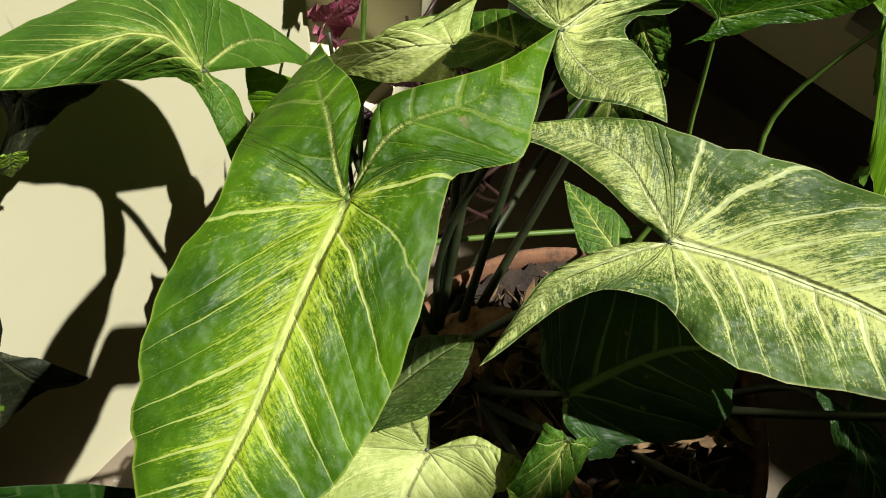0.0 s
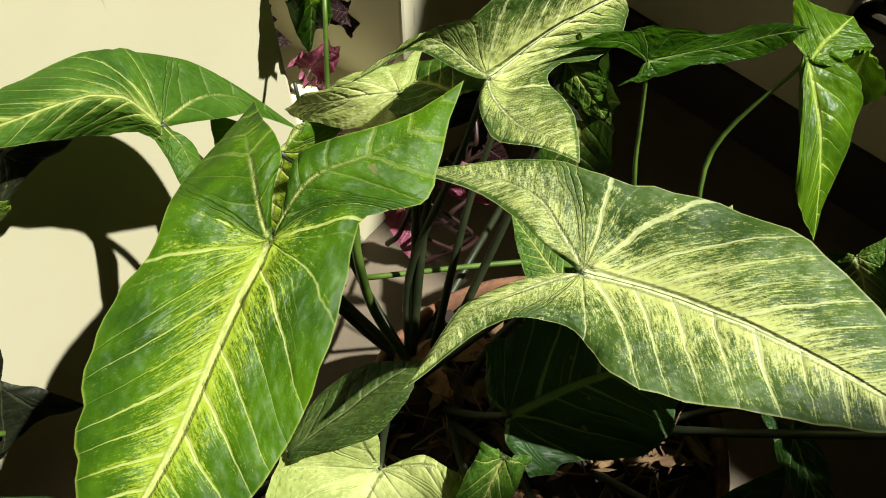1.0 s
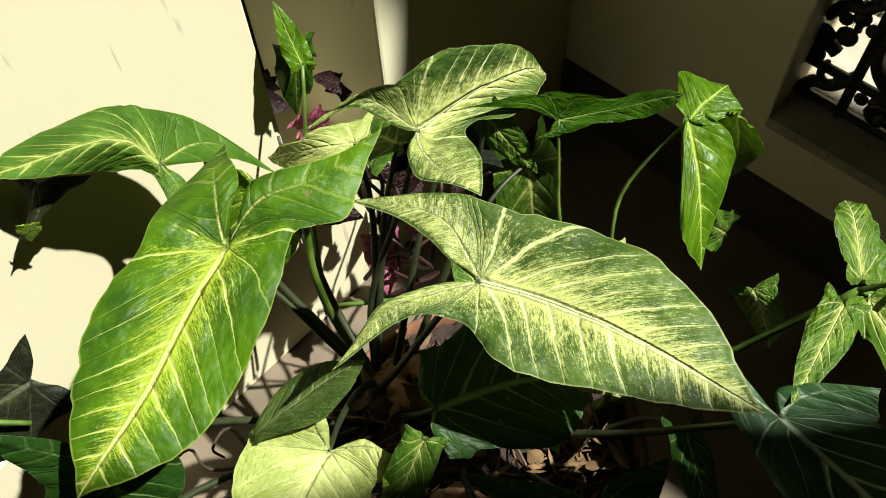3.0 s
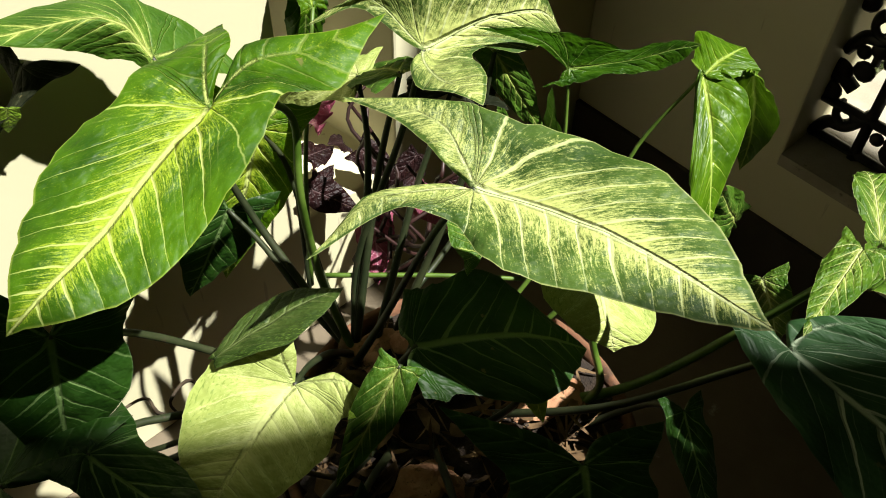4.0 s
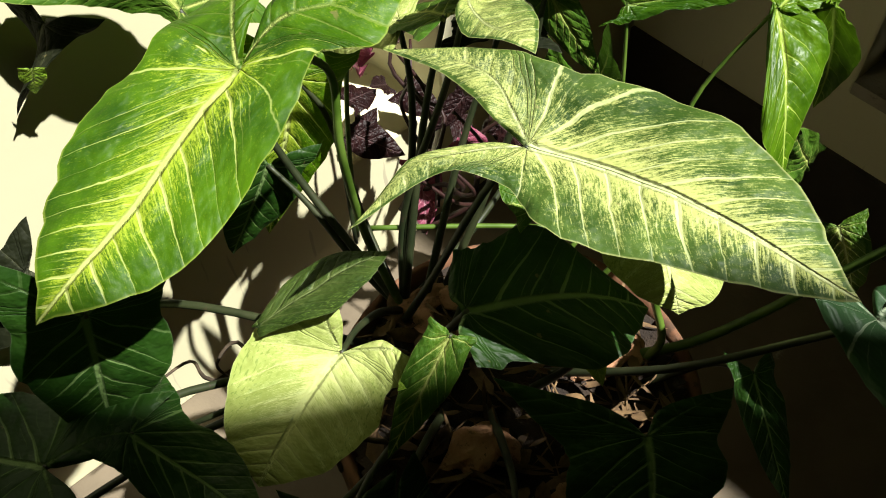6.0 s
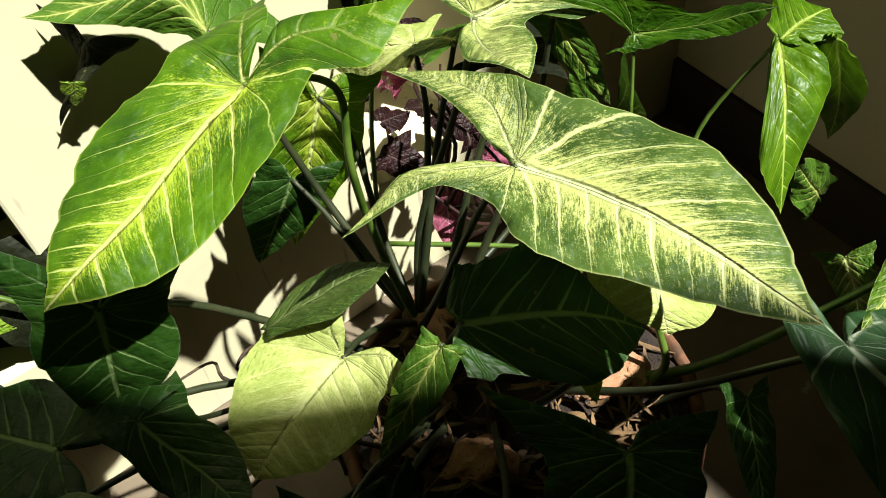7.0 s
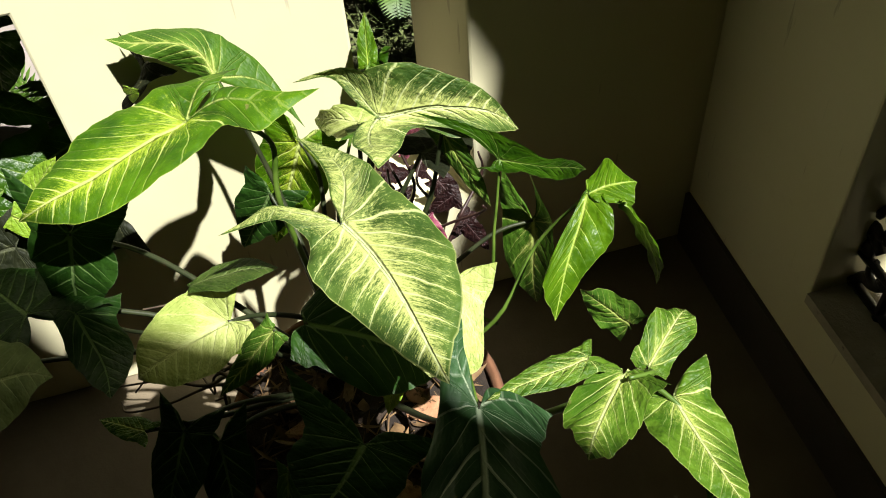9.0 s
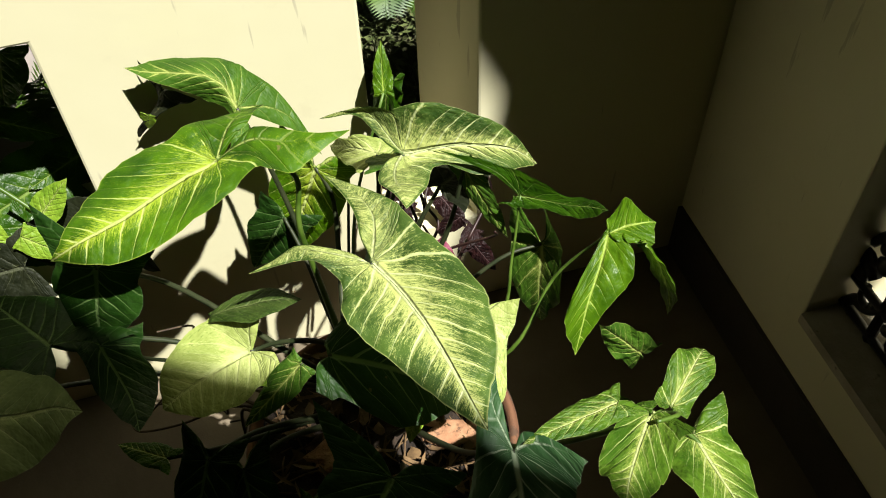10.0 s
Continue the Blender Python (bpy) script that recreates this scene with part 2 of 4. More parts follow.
def plain_material(name, color, other, scale, rough=0.7, bump=0.3, bump_scale=60.0, distance=0.001, stain=None, stain_at=0.62, metal=0.0, specular=0.4):
    g = Graph(name)
    p = g.place()
    n = g.noise(p, scale, 5.0, 0.6)
    c = g.mix(g.step(n, 0.32, 0.68), color, other)
    if stain:
        s = g.step(g.noise(p, scale * 2.3, 6.0, 0.7), stain_at, stain_at + 0.10)
        c = g.mix(g.mul(s, 0.7), c, stain)
    h = g.add(g.noise(p, bump_scale, 4.0, 0.6), g.mul(g.noise(p, bump_scale * 5, 2.0), 0.4))
    return g.surface(c, g.add(g.mul(n, 0.2), rough - 0.1), g.bump(h, bump, distance), metal=metal, specular=specular)


def wall_material():
    """Cream distemper with hairline scratches, drips and faint soiling."""
    g = Graph("cream_wall_paint")
    p = g.place()
    big = g.noise(p, 3.5, 4.0)
    c = g.mix(g.step(big, 0.3, 0.7), (0.545, 0.505, 0.325), (0.575, 0.54, 0.365))
    sep = g.node("ShaderNodeSeparateXYZ", Vector=p)
    drip = g.noise(g.vec(g.mul(sep.outputs[0], 75.0), g.mul(sep.outputs[1], 75.0), g.mul(sep.outputs[2], 8.0)), 1.0, 3.0, 0.5)
    c = g.mix(g.mul(g.step(drip, 0.675, 0.715), 0.6), c, (0.34, 0.30, 0.22))
    dirt = g.noise(p, 16.0, 5.0, 0.7)
    c = g.mix(g.mul(g.step(dirt, 0.60, 0.75), 0.16), c, (0.40, 0.34, 0.23))
    h = g.add(g.noise(p, 45.0, 4.0), g.mul(g.noise(p, 260.0, 2.0), 0.35))
    return g.surface(c, 0.75, g.bump(h, 0.10, 0.0010), specular=0.25)


GREEN_A = leaf_material("bright_variegated_leaf", (0.012, 0.046, 0.0004), (0.050, 0.122, 0.0008), (0.310, 0.395, 0.030), 0.54, 9.0, 0.0, 0.48, 0.24, 1.0, 0.0, 1.35, 0.45, 0.52, 1.2, (0.40, 0.46, 0.13))
GREEN_B = leaf_material("cream_feathered_leaf", (0.016, 0.042, 0.005), (0.056, 0.102, 0.015), (0.470, 0.505, 0.160), 0.76, 9.0, 0.0, 0.50, 0.20, 1.0, 0.8, 1.7, 0.42, 0.46, 1.3, (0.50, 0.55, 0.25))
CREAM = leaf_material("pale_cream_leaf", (0.21, 0.260, 0.060), (0.29, 0.340, 0.090), (0.46, 0.50, 0.19), 0.80, 8.0, 0.60, 0.5, 0.22, 0.45)
# greens kept extra dark: the shade under the plant is put into them
SHADE_GREEN = leaf_material("shade_green_leaf", (0.006, 0.024, 0.002), (0.013, 0.040, 0.004), (0.060, 0.110, 0.030), 0.02, 7.0, 0.0, 0.45, 0.12, 1.0, 0.0, 1.7, 0.4, 0.2, 0.8, (0.10, 0.16, 0.05))
GLOSSY = leaf_material("glossy_green_leaf", (0.024, 0.066, 0.001), (0.060, 0.130, 0.003), (0.220, 0.300, 0.030), 0.16, 7.0, 0.0, 0.34, 0.22, 0.9, 0.0, 0.7, 0.8, 0.34, 0.6)
# blue-green, lightened to stand in for light on the large shaded leaf
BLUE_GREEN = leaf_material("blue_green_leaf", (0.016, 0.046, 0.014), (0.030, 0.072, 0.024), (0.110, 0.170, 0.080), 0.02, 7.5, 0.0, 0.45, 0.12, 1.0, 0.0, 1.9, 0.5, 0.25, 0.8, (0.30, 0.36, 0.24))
SHOOT = leaf_material("young_variegated_leaf", (0.026, 0.072, 0.004), (0.070, 0.136, 0.010), (0.380, 0.430, 0.100), 0.46, 8.0, 0.0, 0.42, 0.24, 1.0, 0.0, 1.3, 0.8, 0.40, 1.2, (0.46, 0.52, 0.20))
# deep green; on the folded leaf it also holds that leaf's shade
DEEP = leaf_material("deep_and_shaded_glossy_leaf", (0.010, 0.036, 0.001), (0.026, 0.072, 0.002), (0.120, 0.180, 0.020), 0.10, 7.0, 0.0, 0.34, 0.18, 0.7, 0.0, 0.7, 0.8, 0.34, 0.8)
DULL = leaf_material("soft_green_leaf", (0.020, 0.060, 0.004), (0.046, 0.108, 0.008), (0.28, 0.33, 0.07), 0.36, 8.0, 0.15, 0.48)
# pale leaf, its greens raised further in place of light falling on it
PALE_DULL = leaf_material("pale_grey_green_leaf", (0.095, 0.135, 0.042), (0.150, 0.195, 0.066), (0.30, 0.35, 0.15), 0.30, 8.0, 0.25, 0.55, 0.15, 0.5)
# the folded lobe's freckles, over greens darkened to hold its shade
SHADED_FRECKLED = leaf_material("shaded_freckled_leaf", (0.014, 0.030, 0.004), (0.030, 0.052, 0.008), (0.09, 0.12, 0.03), 0.45, 8.0, 0.9, 0.5, 0.15, 0.4)
# near-black leaf: deep shade is put into its colour
SHADE_LEAF = leaf_material("shade_dark_leaf", (0.005, 0.007, 0.002), (0.010, 0.012, 0.004), (0.040, 0.045, 0.015), 0.05, 7.0, 0.0, 0.6, 0.10, 0.6, 0.0, 0.5)
LIME = leaf_material("lime_green_leaf", (0.12, 0.22, 0.015), (0.20, 0.31, 0.025), (0.34, 0.42, 0.09), 0.3, 7.0, 0.0, 0.4, 0.3, 0.45, 0.0, 0.6)
PINK_LEAF = leaf_material("wilted_pink_leaf", (0.16, 0.030, 0.055), (0.26, 0.070, 0.11), (0.36, 0.16, 0.20), 0.3, 7.0, 0.0, 0.5, 0.25)
MAROON = leaf_material("maroon_leaf", (0.008, 0.003, 0.003), (0.016, 0.005, 0.005), (0.035, 0.012, 0.012), 0.2, 7.0, 0.0, 0.4, 0.15)
WALL = wall_material()
PETIOLE = plain_material("green_petiole", (0.034, 0.070, 0.006), (0.080, 0.135, 0.018), 40.0, 0.45, 0.2, 200.0, 0.0005, (0.078, 0.048, 0.030), 0.64)
# stem colour darkened: the shade among the stalks is put into it
SHADE_STEM = plain_material("shade_stem", (0.010, 0.016, 0.005), (0.024, 0.029, 0.010), 40.0, 0.5, 0.3, 150.0, 0.0006, (0.054, 0.030, 0.021), 0.6)
TERRACOTTA = plain_material("terracotta", (0.105, 0.044, 0.021), (0.170, 0.078, 0.038), 18.0, 0.9, 0.5, 90.0, 0.0014, (0.045, 0.028, 0.017), 0.52)
SOIL = plain_material("dark_dry_soil", (0.013, 0.008, 0.005), (0.028, 0.017, 0.010), 60.0, 0.95, 0.9, 160.0, 0.003, (0.10, 0.06, 0.035), 0.62)
LITTER = plain_material("dry_brown_leaf", (0.050, 0.027, 0.011), (0.16, 0.095, 0.040), 45.0, 0.8, 0.5, 120.0, 0.001, (0.06, 0.03, 0.015), 0.58)
CLAY = plain_material("dry_clay_clod", (0.23, 0.105, 0.052), (0.33, 0.175, 0.095), 60.0, 0.9, 0.8, 120.0, 0.002, (0.05, 0.028, 0.018), 0.54)
TWIG = plain_material("dry_brown_twig", (0.030, 0.020, 0.012), (0.075, 0.052, 0.030), 60.0, 0.8, 0.5, 150.0, 0.0006)
PURPLE = plain_material("wine_red_stem", (0.016, 0.006, 0.005), (0.030, 0.012, 0.010), 50.0, 0.45, 0.2, 150.0, 0.0005)
IRON = plain_material("black_painted_iron", (0.012, 0.012, 0.012), (0.025, 0.022, 0.018), 50.0, 0.45, 0.3, 120.0, 0.0006, (0.07, 0.035, 0.02), 0.70, 0.2)
BROWN_WALL = plain_material("brown_wall_paint", (0.072, 0.051, 0.033), (0.102, 0.075, 0.051), 4.0, 0.8, 0.3, 60.0, 0.001)
FLOOR_MAT = plain_material("grey_brown_cement", (0.095, 0.074, 0.047), (0.135, 0.106, 0.070), 9.0, 0.8, 0.4, 70.0, 0.001, (0.33, 0.29, 0.23), 0.66)
SILL_MAT = plain_material("weathered_sill_plaster", (0.240, 0.210, 0.156), (0.324, 0.288, 0.222), 22.0, 0.85, 0.6, 80.0, 0.0015, (0.078, 0.060, 0.042), 0.60)
FOOT_BAND = plain_material("dark_foot_band", (0.030, 0.025, 0.020), (0.045, 0.037, 0.029), 18.0, 0.6, 0.3, 80.0, 0.001, (0.084, 0.066, 0.048), 0.68)
CONCRETE = plain_material("pale_outdoor_concrete", (0.348, 0.324, 0.276), (0.408, 0.384, 0.336), 7.0, 0.9, 0.4, 50.0, 0.002, (0.240, 0.216, 0.168), 0.64)
GROUND = plain_material("dry_lawn_soil", (0.040, 0.042, 0.017), (0.066, 0.066, 0.028), 5.0, 0.95, 0.8, 30.0, 0.004, (0.054, 0.072, 0.021), 0.55)
GRASS = plain_material("grass_blades", (0.050, 0.075, 0.018), (0.115, 0.128, 0.045), 6.0, 0.6, 0.1, 60.0, 0.001)
FERN = plain_material("fern_leaflets", (0.022, 0.058, 0.003), (0.058, 0.110, 0.007), 8.0, 0.5, 0.2, 90.0, 0.001)
# plaster of the added slabs, kept dark to cut bounced light
BLOCKER_MAT = plain_material("dark_blocker_plaster", (0.078, 0.066, 0.051), (0.108, 0.093, 0.072), 3.0, 0.85, 0.2, 60.0, 0.001)
OUTER_WALL = plain_material("pinkish_outer_wall", (0.19, 0.165, 0.145), (0.23, 0.20, 0.18), 4.0, 0.85, 0.3, 50.0, 0.001)

# ---- setting ----
TOP, LOW = 2.40, 0.92
WX, WB = -0.281, -0.446                       # inner and outer face of the west wall
YN, YB = 0.677, 0.842                         # inner and outer face of the north wall


def wall_piece(name, label, blocks, material=WALL):
    """A wall of blocks that butt against one another, with softly worn edges."""
    bm = bmesh.new()
    for poly, z0, z1 in blocks:
        prism(poly, z0, z1, bm)
    ob = mesh_object(name, bm, material, smooth=False)
    mod = ob.modifiers.new("worn_edges", "BEVEL")
    mod.width, mod.segments, mod.limit_method = 0.003, 2, "ANGLE"
    return tagged(ob, label, "wall", kind="structure")


def rect(x0, x1, y0, y1):
    return [(x0, y0), (x1, y0), (x1, y1), (x0, y1)]


def wall_grid(name, label, near, far, levels, open_cells):
    """A wall between the two lines of plan points near and far, solid but for the open cells (station, level)."""
    bm = bmesh.new()
    v = {(i, j, k): bm.verts.new((*line[i], z)) for k, line in enumerate((near, far)) for i in range(len(near)) for j, z in enumerate(levels)}
    cells = {(i, j) for i in range(len(near) - 1) for j in range(len(levels) - 1)} - set(open_cells)
    for i, j in cells:
        for k in (0, 1):
            bm.faces.new([v[i, j, k], v[i + 1, j, k], v[i + 1, j + 1, k], v[i, j + 1, k]])
        for di, ends in ((-1, (i, i)), (1, (i + 1, i + 1))):
            if (i + di, j) not in cells:
                bm.faces.new([v[ends[0], j, 0], v[ends[0], j, 1], v[ends[0], j + 1, 1], v[ends[0], j + 1, 0]])
        for dj, row in ((-1, j), (1, j + 1)):
            if (i, j + dj) not in cells:
                bm.faces.new([v[i, row, 0], v[i + 1, row, 0], v[i + 1, row, 1], v[i, row, 1]])
    bmesh.ops.delete(bm, geom=[w for w in bm.verts if not w.link_faces], context="VERTS")
    bmesh.ops.recalc_face_normals(bm, faces=bm.faces[:])
    bmesh.ops.dissolve_limit(bm, angle_limit=0.01, verts=bm.verts[:], edges=bm.edges[:])
    ob = mesh_object(name, bm, WALL, smooth=False)
    mod = ob.modifiers.new("worn_edges", "BEVEL")
    mod.width, mod.segments, mod.limit_method = 0.003, 2, "ANGLE"
    return tagged(ob, label, "wall", kind="structure")


wall_grid("wall_west", "cream painted masonry wall pierced by square openings",
          [(WX, y) for y in (-1.60, -0.46, -0.013, 0.271, 0.389, YB)], [(WB, y) for y in (-1.60, -0.46, -0.013, 0.271, 0.365, YB)],
          (FLOOR, 0.22, 0.262, 0.578, LOW), [(1, 2), (3, 1), (3, 2), (3, 3)])
wall_grid("wall_north", "cream painted wall with a wide grilled opening above a plaster sill",
          [(x, YN) for x in (WX + 0.001, -0.022, 1.30, 2.10)], [(x, YB - 0.001) for x in (WX + 0.001, -0.022, 1.30, 2.10)],
          (FLOOR, 0.222, 1.0, TOP), [(1, 1), (1, 2), (0, 2)])
sill = mesh_object("window_sill", box(-0.022, 1.30, YN - 0.004, YB + 0.03, 0.222, 0.236), SILL_MAT, smooth=False)
tagged(sill, "weathered grey plaster sill under the iron grille", "sill", kind="structure")
# unseen walls added to close the porch, dark to cut bounced light
wall_piece("wall_east", "unseen plain brown wall added to close the porch", [(rect(2.10, 2.26, -1.60, YB), FLOOR, TOP)], BROWN_WALL)
wall_piece("wall_south", "unseen plain brown wall added to close the porch", [(rect(WB, 2.26, -1.76, -1.60), FLOOR, TOP)], BROWN_WALL)
# dark band along the north wall's foot, up to z = 0.143
foot_band = mesh_object("baseboard", box(WX + 0.004, 2.10, YN - 0.006, YN, FLOOR, 0.143), FOOT_BAND, smooth=False)
tagged(foot_band, "dark band along the wall foot", "baseboard", kind="structure")
floor = mesh_object("floor", box(WB, 2.26, -1.76, YB, FLOOR - 0.12, FLOOR), FLOOR_MAT, smooth=False)
tagged(floor, "grey-brown cement porch floor, dusty and stained", "floor", kind="structure")

# unseen slabs added overhead: their edges leave a slanting strip of sun
ceiling = mesh_object("ceiling", prism([(0.55, -1.76), (2.26, -1.76), (2.26, 1.05), (1.42, 1.04), (1.225, 0.93), (1.205, 0.89), (1.152, 0.832), (1.085, 0.783), (0.965, 0.604), (0.86, 0.511), (0.55, 0.15)], TOP, TOP + 0.12), BLOCKER_MAT, smooth=False)
tagged(ceiling, "unseen dark slab added overhead to block sun, with a slanting edge", "ceiling", kind="structure")
shade = mesh_object("sun_blocker_outer", prism([(0.30, 0.34), (0.31, 0.34), (0.72, 0.995), (0.80, 1.02), (1.45, 1.045), (2.26, 1.055), (2.26, 1.36), (0.30, 1.36), (0.30, 0.93), (-0.446, 0.93), (-0.446, 0.68), (0.30, 0.68)], TOP + 0.002, TOP + 0.12), BLOCKER_MAT, smooth=False)
tagged(shade, "unseen dark slab added to shade the wall corner", "ceiling", kind="structure")

ground_bm = bmesh.new()
for x0, x1, y0, y1 in ((-400, 400, YB, 400), (-400, WB, -400, YB), (2.26, 400, -400, YB), (WB, 2.26, -400, -1.76)):
    ground_bm.faces.new([ground_bm.verts.new((x, y, FLOOR - 0.10)) for x, y in rect(x0, x1, y0, y1)])
tagged(mesh_object("ground", ground_bm, GROUND, smooth=False), "dry lawn and bare soil outside the porch", "ground", kind="structure")

# ---- leaves ----
SHAPE = {"T": (1.0, 0.0), "Q": (0.70, 0.20), "S": (0.32, 0.36), "N": (0.03, 0.33), "O": (-0.22, 0.42), "L": (-0.50, 0.50), "I": (-0.26, 0.13), "M": (0.45, 0.0)}


def leaf_outline(lobe, steps=7):
    """Half an arrowhead leaf from its tip round to the notch, in leaf lengths, with the corner points."""
    k = {n: Vector((*p, 0)) for n, p in SHAPE.items()}
    if lobe != 1.0:
        for n in "OLI":
            k[n].x *= lobe
        k["L"].y = 0.33 + 0.17 * lobe
        k["O"].y = 0.36 + 0.06 * lobe
    outer = curve_points([k[n] for n in "TQSNOL"], steps)
    inner = curve_points([k["L"], k["I"], Vector((-0.01, 0.0, 0))], steps)
    return outer + inner[1:], k


def bend(controls, places, points):
    """Thin-plate bending of flat leaf points so that the control points reach their places."""
    c, p, x = np.array(controls, float), np.array(places, float), np.array(points, float)

    def kernel(a, b):
        d2 = ((a[:, None] - b[None]) ** 2).sum(-1)
        return 0.5 * d2 * np.log(d2 + 1e-9)

    n = len(c)
    one = np.c_[np.ones(n), c]
    lhs = np.zeros((n + 3, n + 3))
    lhs[:n, :n] = kernel(c, c) + 1e-4 * np.eye(n)
    lhs[:n, n:], lhs[n:, :n] = one, one.T
    w = np.linalg.solve(lhs, np.vstack([p, np.zeros((3, 3))]))
    return kernel(x, c) @ w[:n] + np.c_[np.ones(len(x)), x] @ w[n:]


def leaf(plant, material, base, tip, left=None, right=None, up=(0, 0, 1), width=1.0, lobe=1.0, droop=0.0, fold=0.0, wave=0.012, label="", petiole=(), thick=0.0023, stem=None, arch=0.0):
    """A leaf from the place of its notch and tip; left and right name further known corners (S widest, N shoulder, O and L lobe, I inner lobe, Q near the tip)."""
    seed = len(bpy.data.objects)
    rng = random.Random(seed)
    b, t, n = Vector(base), Vector(tip), Vector(up).normalized()
    along = t - b
    size = along.length
    across = n.cross(along).normalized() * size * width
    n = along.cross(across).normalized()
    half, keys = leaf_outline(lobe)
    left, right = dict(left or {}), dict(right or {})
    controls, places = [(0, 0), (1, 0)], [b, t]
    mid = b.lerp(t, 0.5) + n * (arch * size)
    if arch:
        controls.append((0.5, 0.0))
        places.append(mid)
    for sign, known in ((1, left), (-1, right)):
        for name in ("S", "L"):
            if name not in known:
                q = keys[name]
                low = -droop * (0.6 if name == "S" else 1.0) + fold
                known[name] = b + along * q.x + across * (sign * q.y) + n * (low * size)
        for name, place in known.items():
            q = keys[name]
            controls.append((q.x, sign * q.y))
            places.append(Vector(place))
    rim = [(p.x, p.y) for p in half] + [(p.x, -p.y) for p in half[-2:0:-1]]
    count, rings = len(rim), 11
    cx, cy = 0.07, 0.0
    flat, depth = [(cx, cy)], [0.0]
    for r in range(1, rings + 1):
        s = (r / rings) ** 0.85
        for x, y in rim:
            nick = 1 + 0.040 * s ** 6 * (noise.noise(Vector((math.cos(math.atan2(y, x - cx)) * 5, math.sin(math.atan2(y, x - cx)) * 5, seed))) + 0.5 * noise.noise(Vector((x * 22, y * 22, seed))))
            flat.append((cx + (x - cx) * s * nick, cy + (y - cy) * s * nick))
            depth.append(s)
    pos = bend(controls, places, flat)
    ph, k1, k2 = rng.uniform(0, 6.28), rng.choice((5, 6, 7)), rng.choice((11, 13))
    normal = np.array(n)
    for i, (x, y) in enumerate(flat):
        s = depth[i]
        a = math.atan2(y, x - cx)
        rip = wave * s ** 3 * (math.sin(k1 * a + ph) + 0.6 * math.sin(k2 * a + 2 * ph) + 0.35 * math.sin(23 * a + 3 * ph))
        quilt = 0.016 * noise.noise(Vector((x * 7, y * 7, seed + 3))) * (1 - s ** 4)
        valley = -0.006 * math.exp(-(y / 0.03) ** 2) * (x > 0)
        pos[i] += normal * size * (rip + quilt + valley - 0.022 * s ** 6 + 0.02 * noise.noise(Vector((x * 3, y * 3, seed))))
    bm = bmesh.new()
    vs = [bm.verts.new(p) for p in pos]
    uvl = bm.loops.layers.uv.new("leaf")
    riml = bm.loops.layers.uv.new("rim")
    at = {v: flat[i] for i, v in enumerate(vs)}
    deep_in = {v: depth[i] for i, v in enumerate(vs)}
    faces = []
    for k in range(count):
        faces.append((vs[0], vs[1 + k], vs[1 + (k + 1) % count]))
    for r in range(rings - 1):
        o, o2 = 1 + r * count, 1 + (r + 1) * count
        for k in range(count):
            faces.append((vs[o + k], vs[o2 + k], vs[o2 + (k + 1) % count], vs[o + (k + 1) % count]))
    for f in faces:
        face = bm.faces.new(f)
        for loop in face.loops:
            loop[uvl].uv = at[loop.vert]
            loop[riml].uv = (deep_in[loop.vert], 0.0)
    ob = part("leaf", bm, material, plant, label)
    if petiole:
        part("petiole", tube([b - n * 0.001, *petiole], thick * 0.70, thick * 1.45), stem or SHADE_STEM, ob)
    return ob


CROWN = (-0.098, 0.188, 0.285)          # where most leaf stalks leave the soil
plant = thing("arrowhead_plant", "variegated arrowhead vine with broad cream-veined leaves in a pot", "plant", place=(0, 0, 0))

leaf(plant, GREEN_A, (-0.104, 0.120, 0.567), (-0.066, -0.014, 0.543),
     left={"S": (-0.053, 0.095, 0.563), "Q": (-0.043, 0.035, 0.549), "N": (-0.078, 0.146, 0.577), "O": (-0.066, 0.172, 0.578), "L": (-0.088, 0.221, 0.586), "I": (-0.116, 0.152, 0.583)},
     right={"S": (-0.126, 0.050, 0.567), "Q": (-0.100, 0.011, 0.556), "N": (-0.137, 0.094, 0.576), "O": (-0.152, 0.123, 0.571), "L": (-0.159, 0.165, 0.567), "I": (-0.121, 0.147, 0.583)},
     label="large bright green leaf with yellow-green veins", petiole=[(-0.113, 0.150, 0.548), (-0.119, 0.176, 0.515), (-0.113, 0.170, 0.460), (-0.115, 0.178, 0.370), CROWN], wave=0.010, stem=PETIOLE)
leaf(plant, GREEN_B, (-0.009, 0.213, 0.519), (0.152, 0.250, 0.527),
     left={"S": (0.040, 0.279, 0.539), "Q": (0.106, 0.271, 0.533), "N": (-0.022, 0.252, 0.538), "O": (-0.060, 0.236, 0.538), "L": (-0.096, 0.196, 0.538), "I": (-0.045, 0.211, 0.531)},
     right={"S": (0.034, 0.181, 0.523), "Q": (0.098, 0.213, 0.525), "N": (0.001, 0.186, 0.525), "O": (-0.023, 0.165, 0.526), "L": (-0.037, 0.123, 0.512), "I": (-0.035, 0.174, 0.527)},
     label="large leaf heavily feathered with cream", petiole=[(-0.030, 0.203, 0.47), (-0.065, 0.19, 0.36), (-0.09, 0.18, 0.285)], wave=0.010, stem=SHADE_STEM)
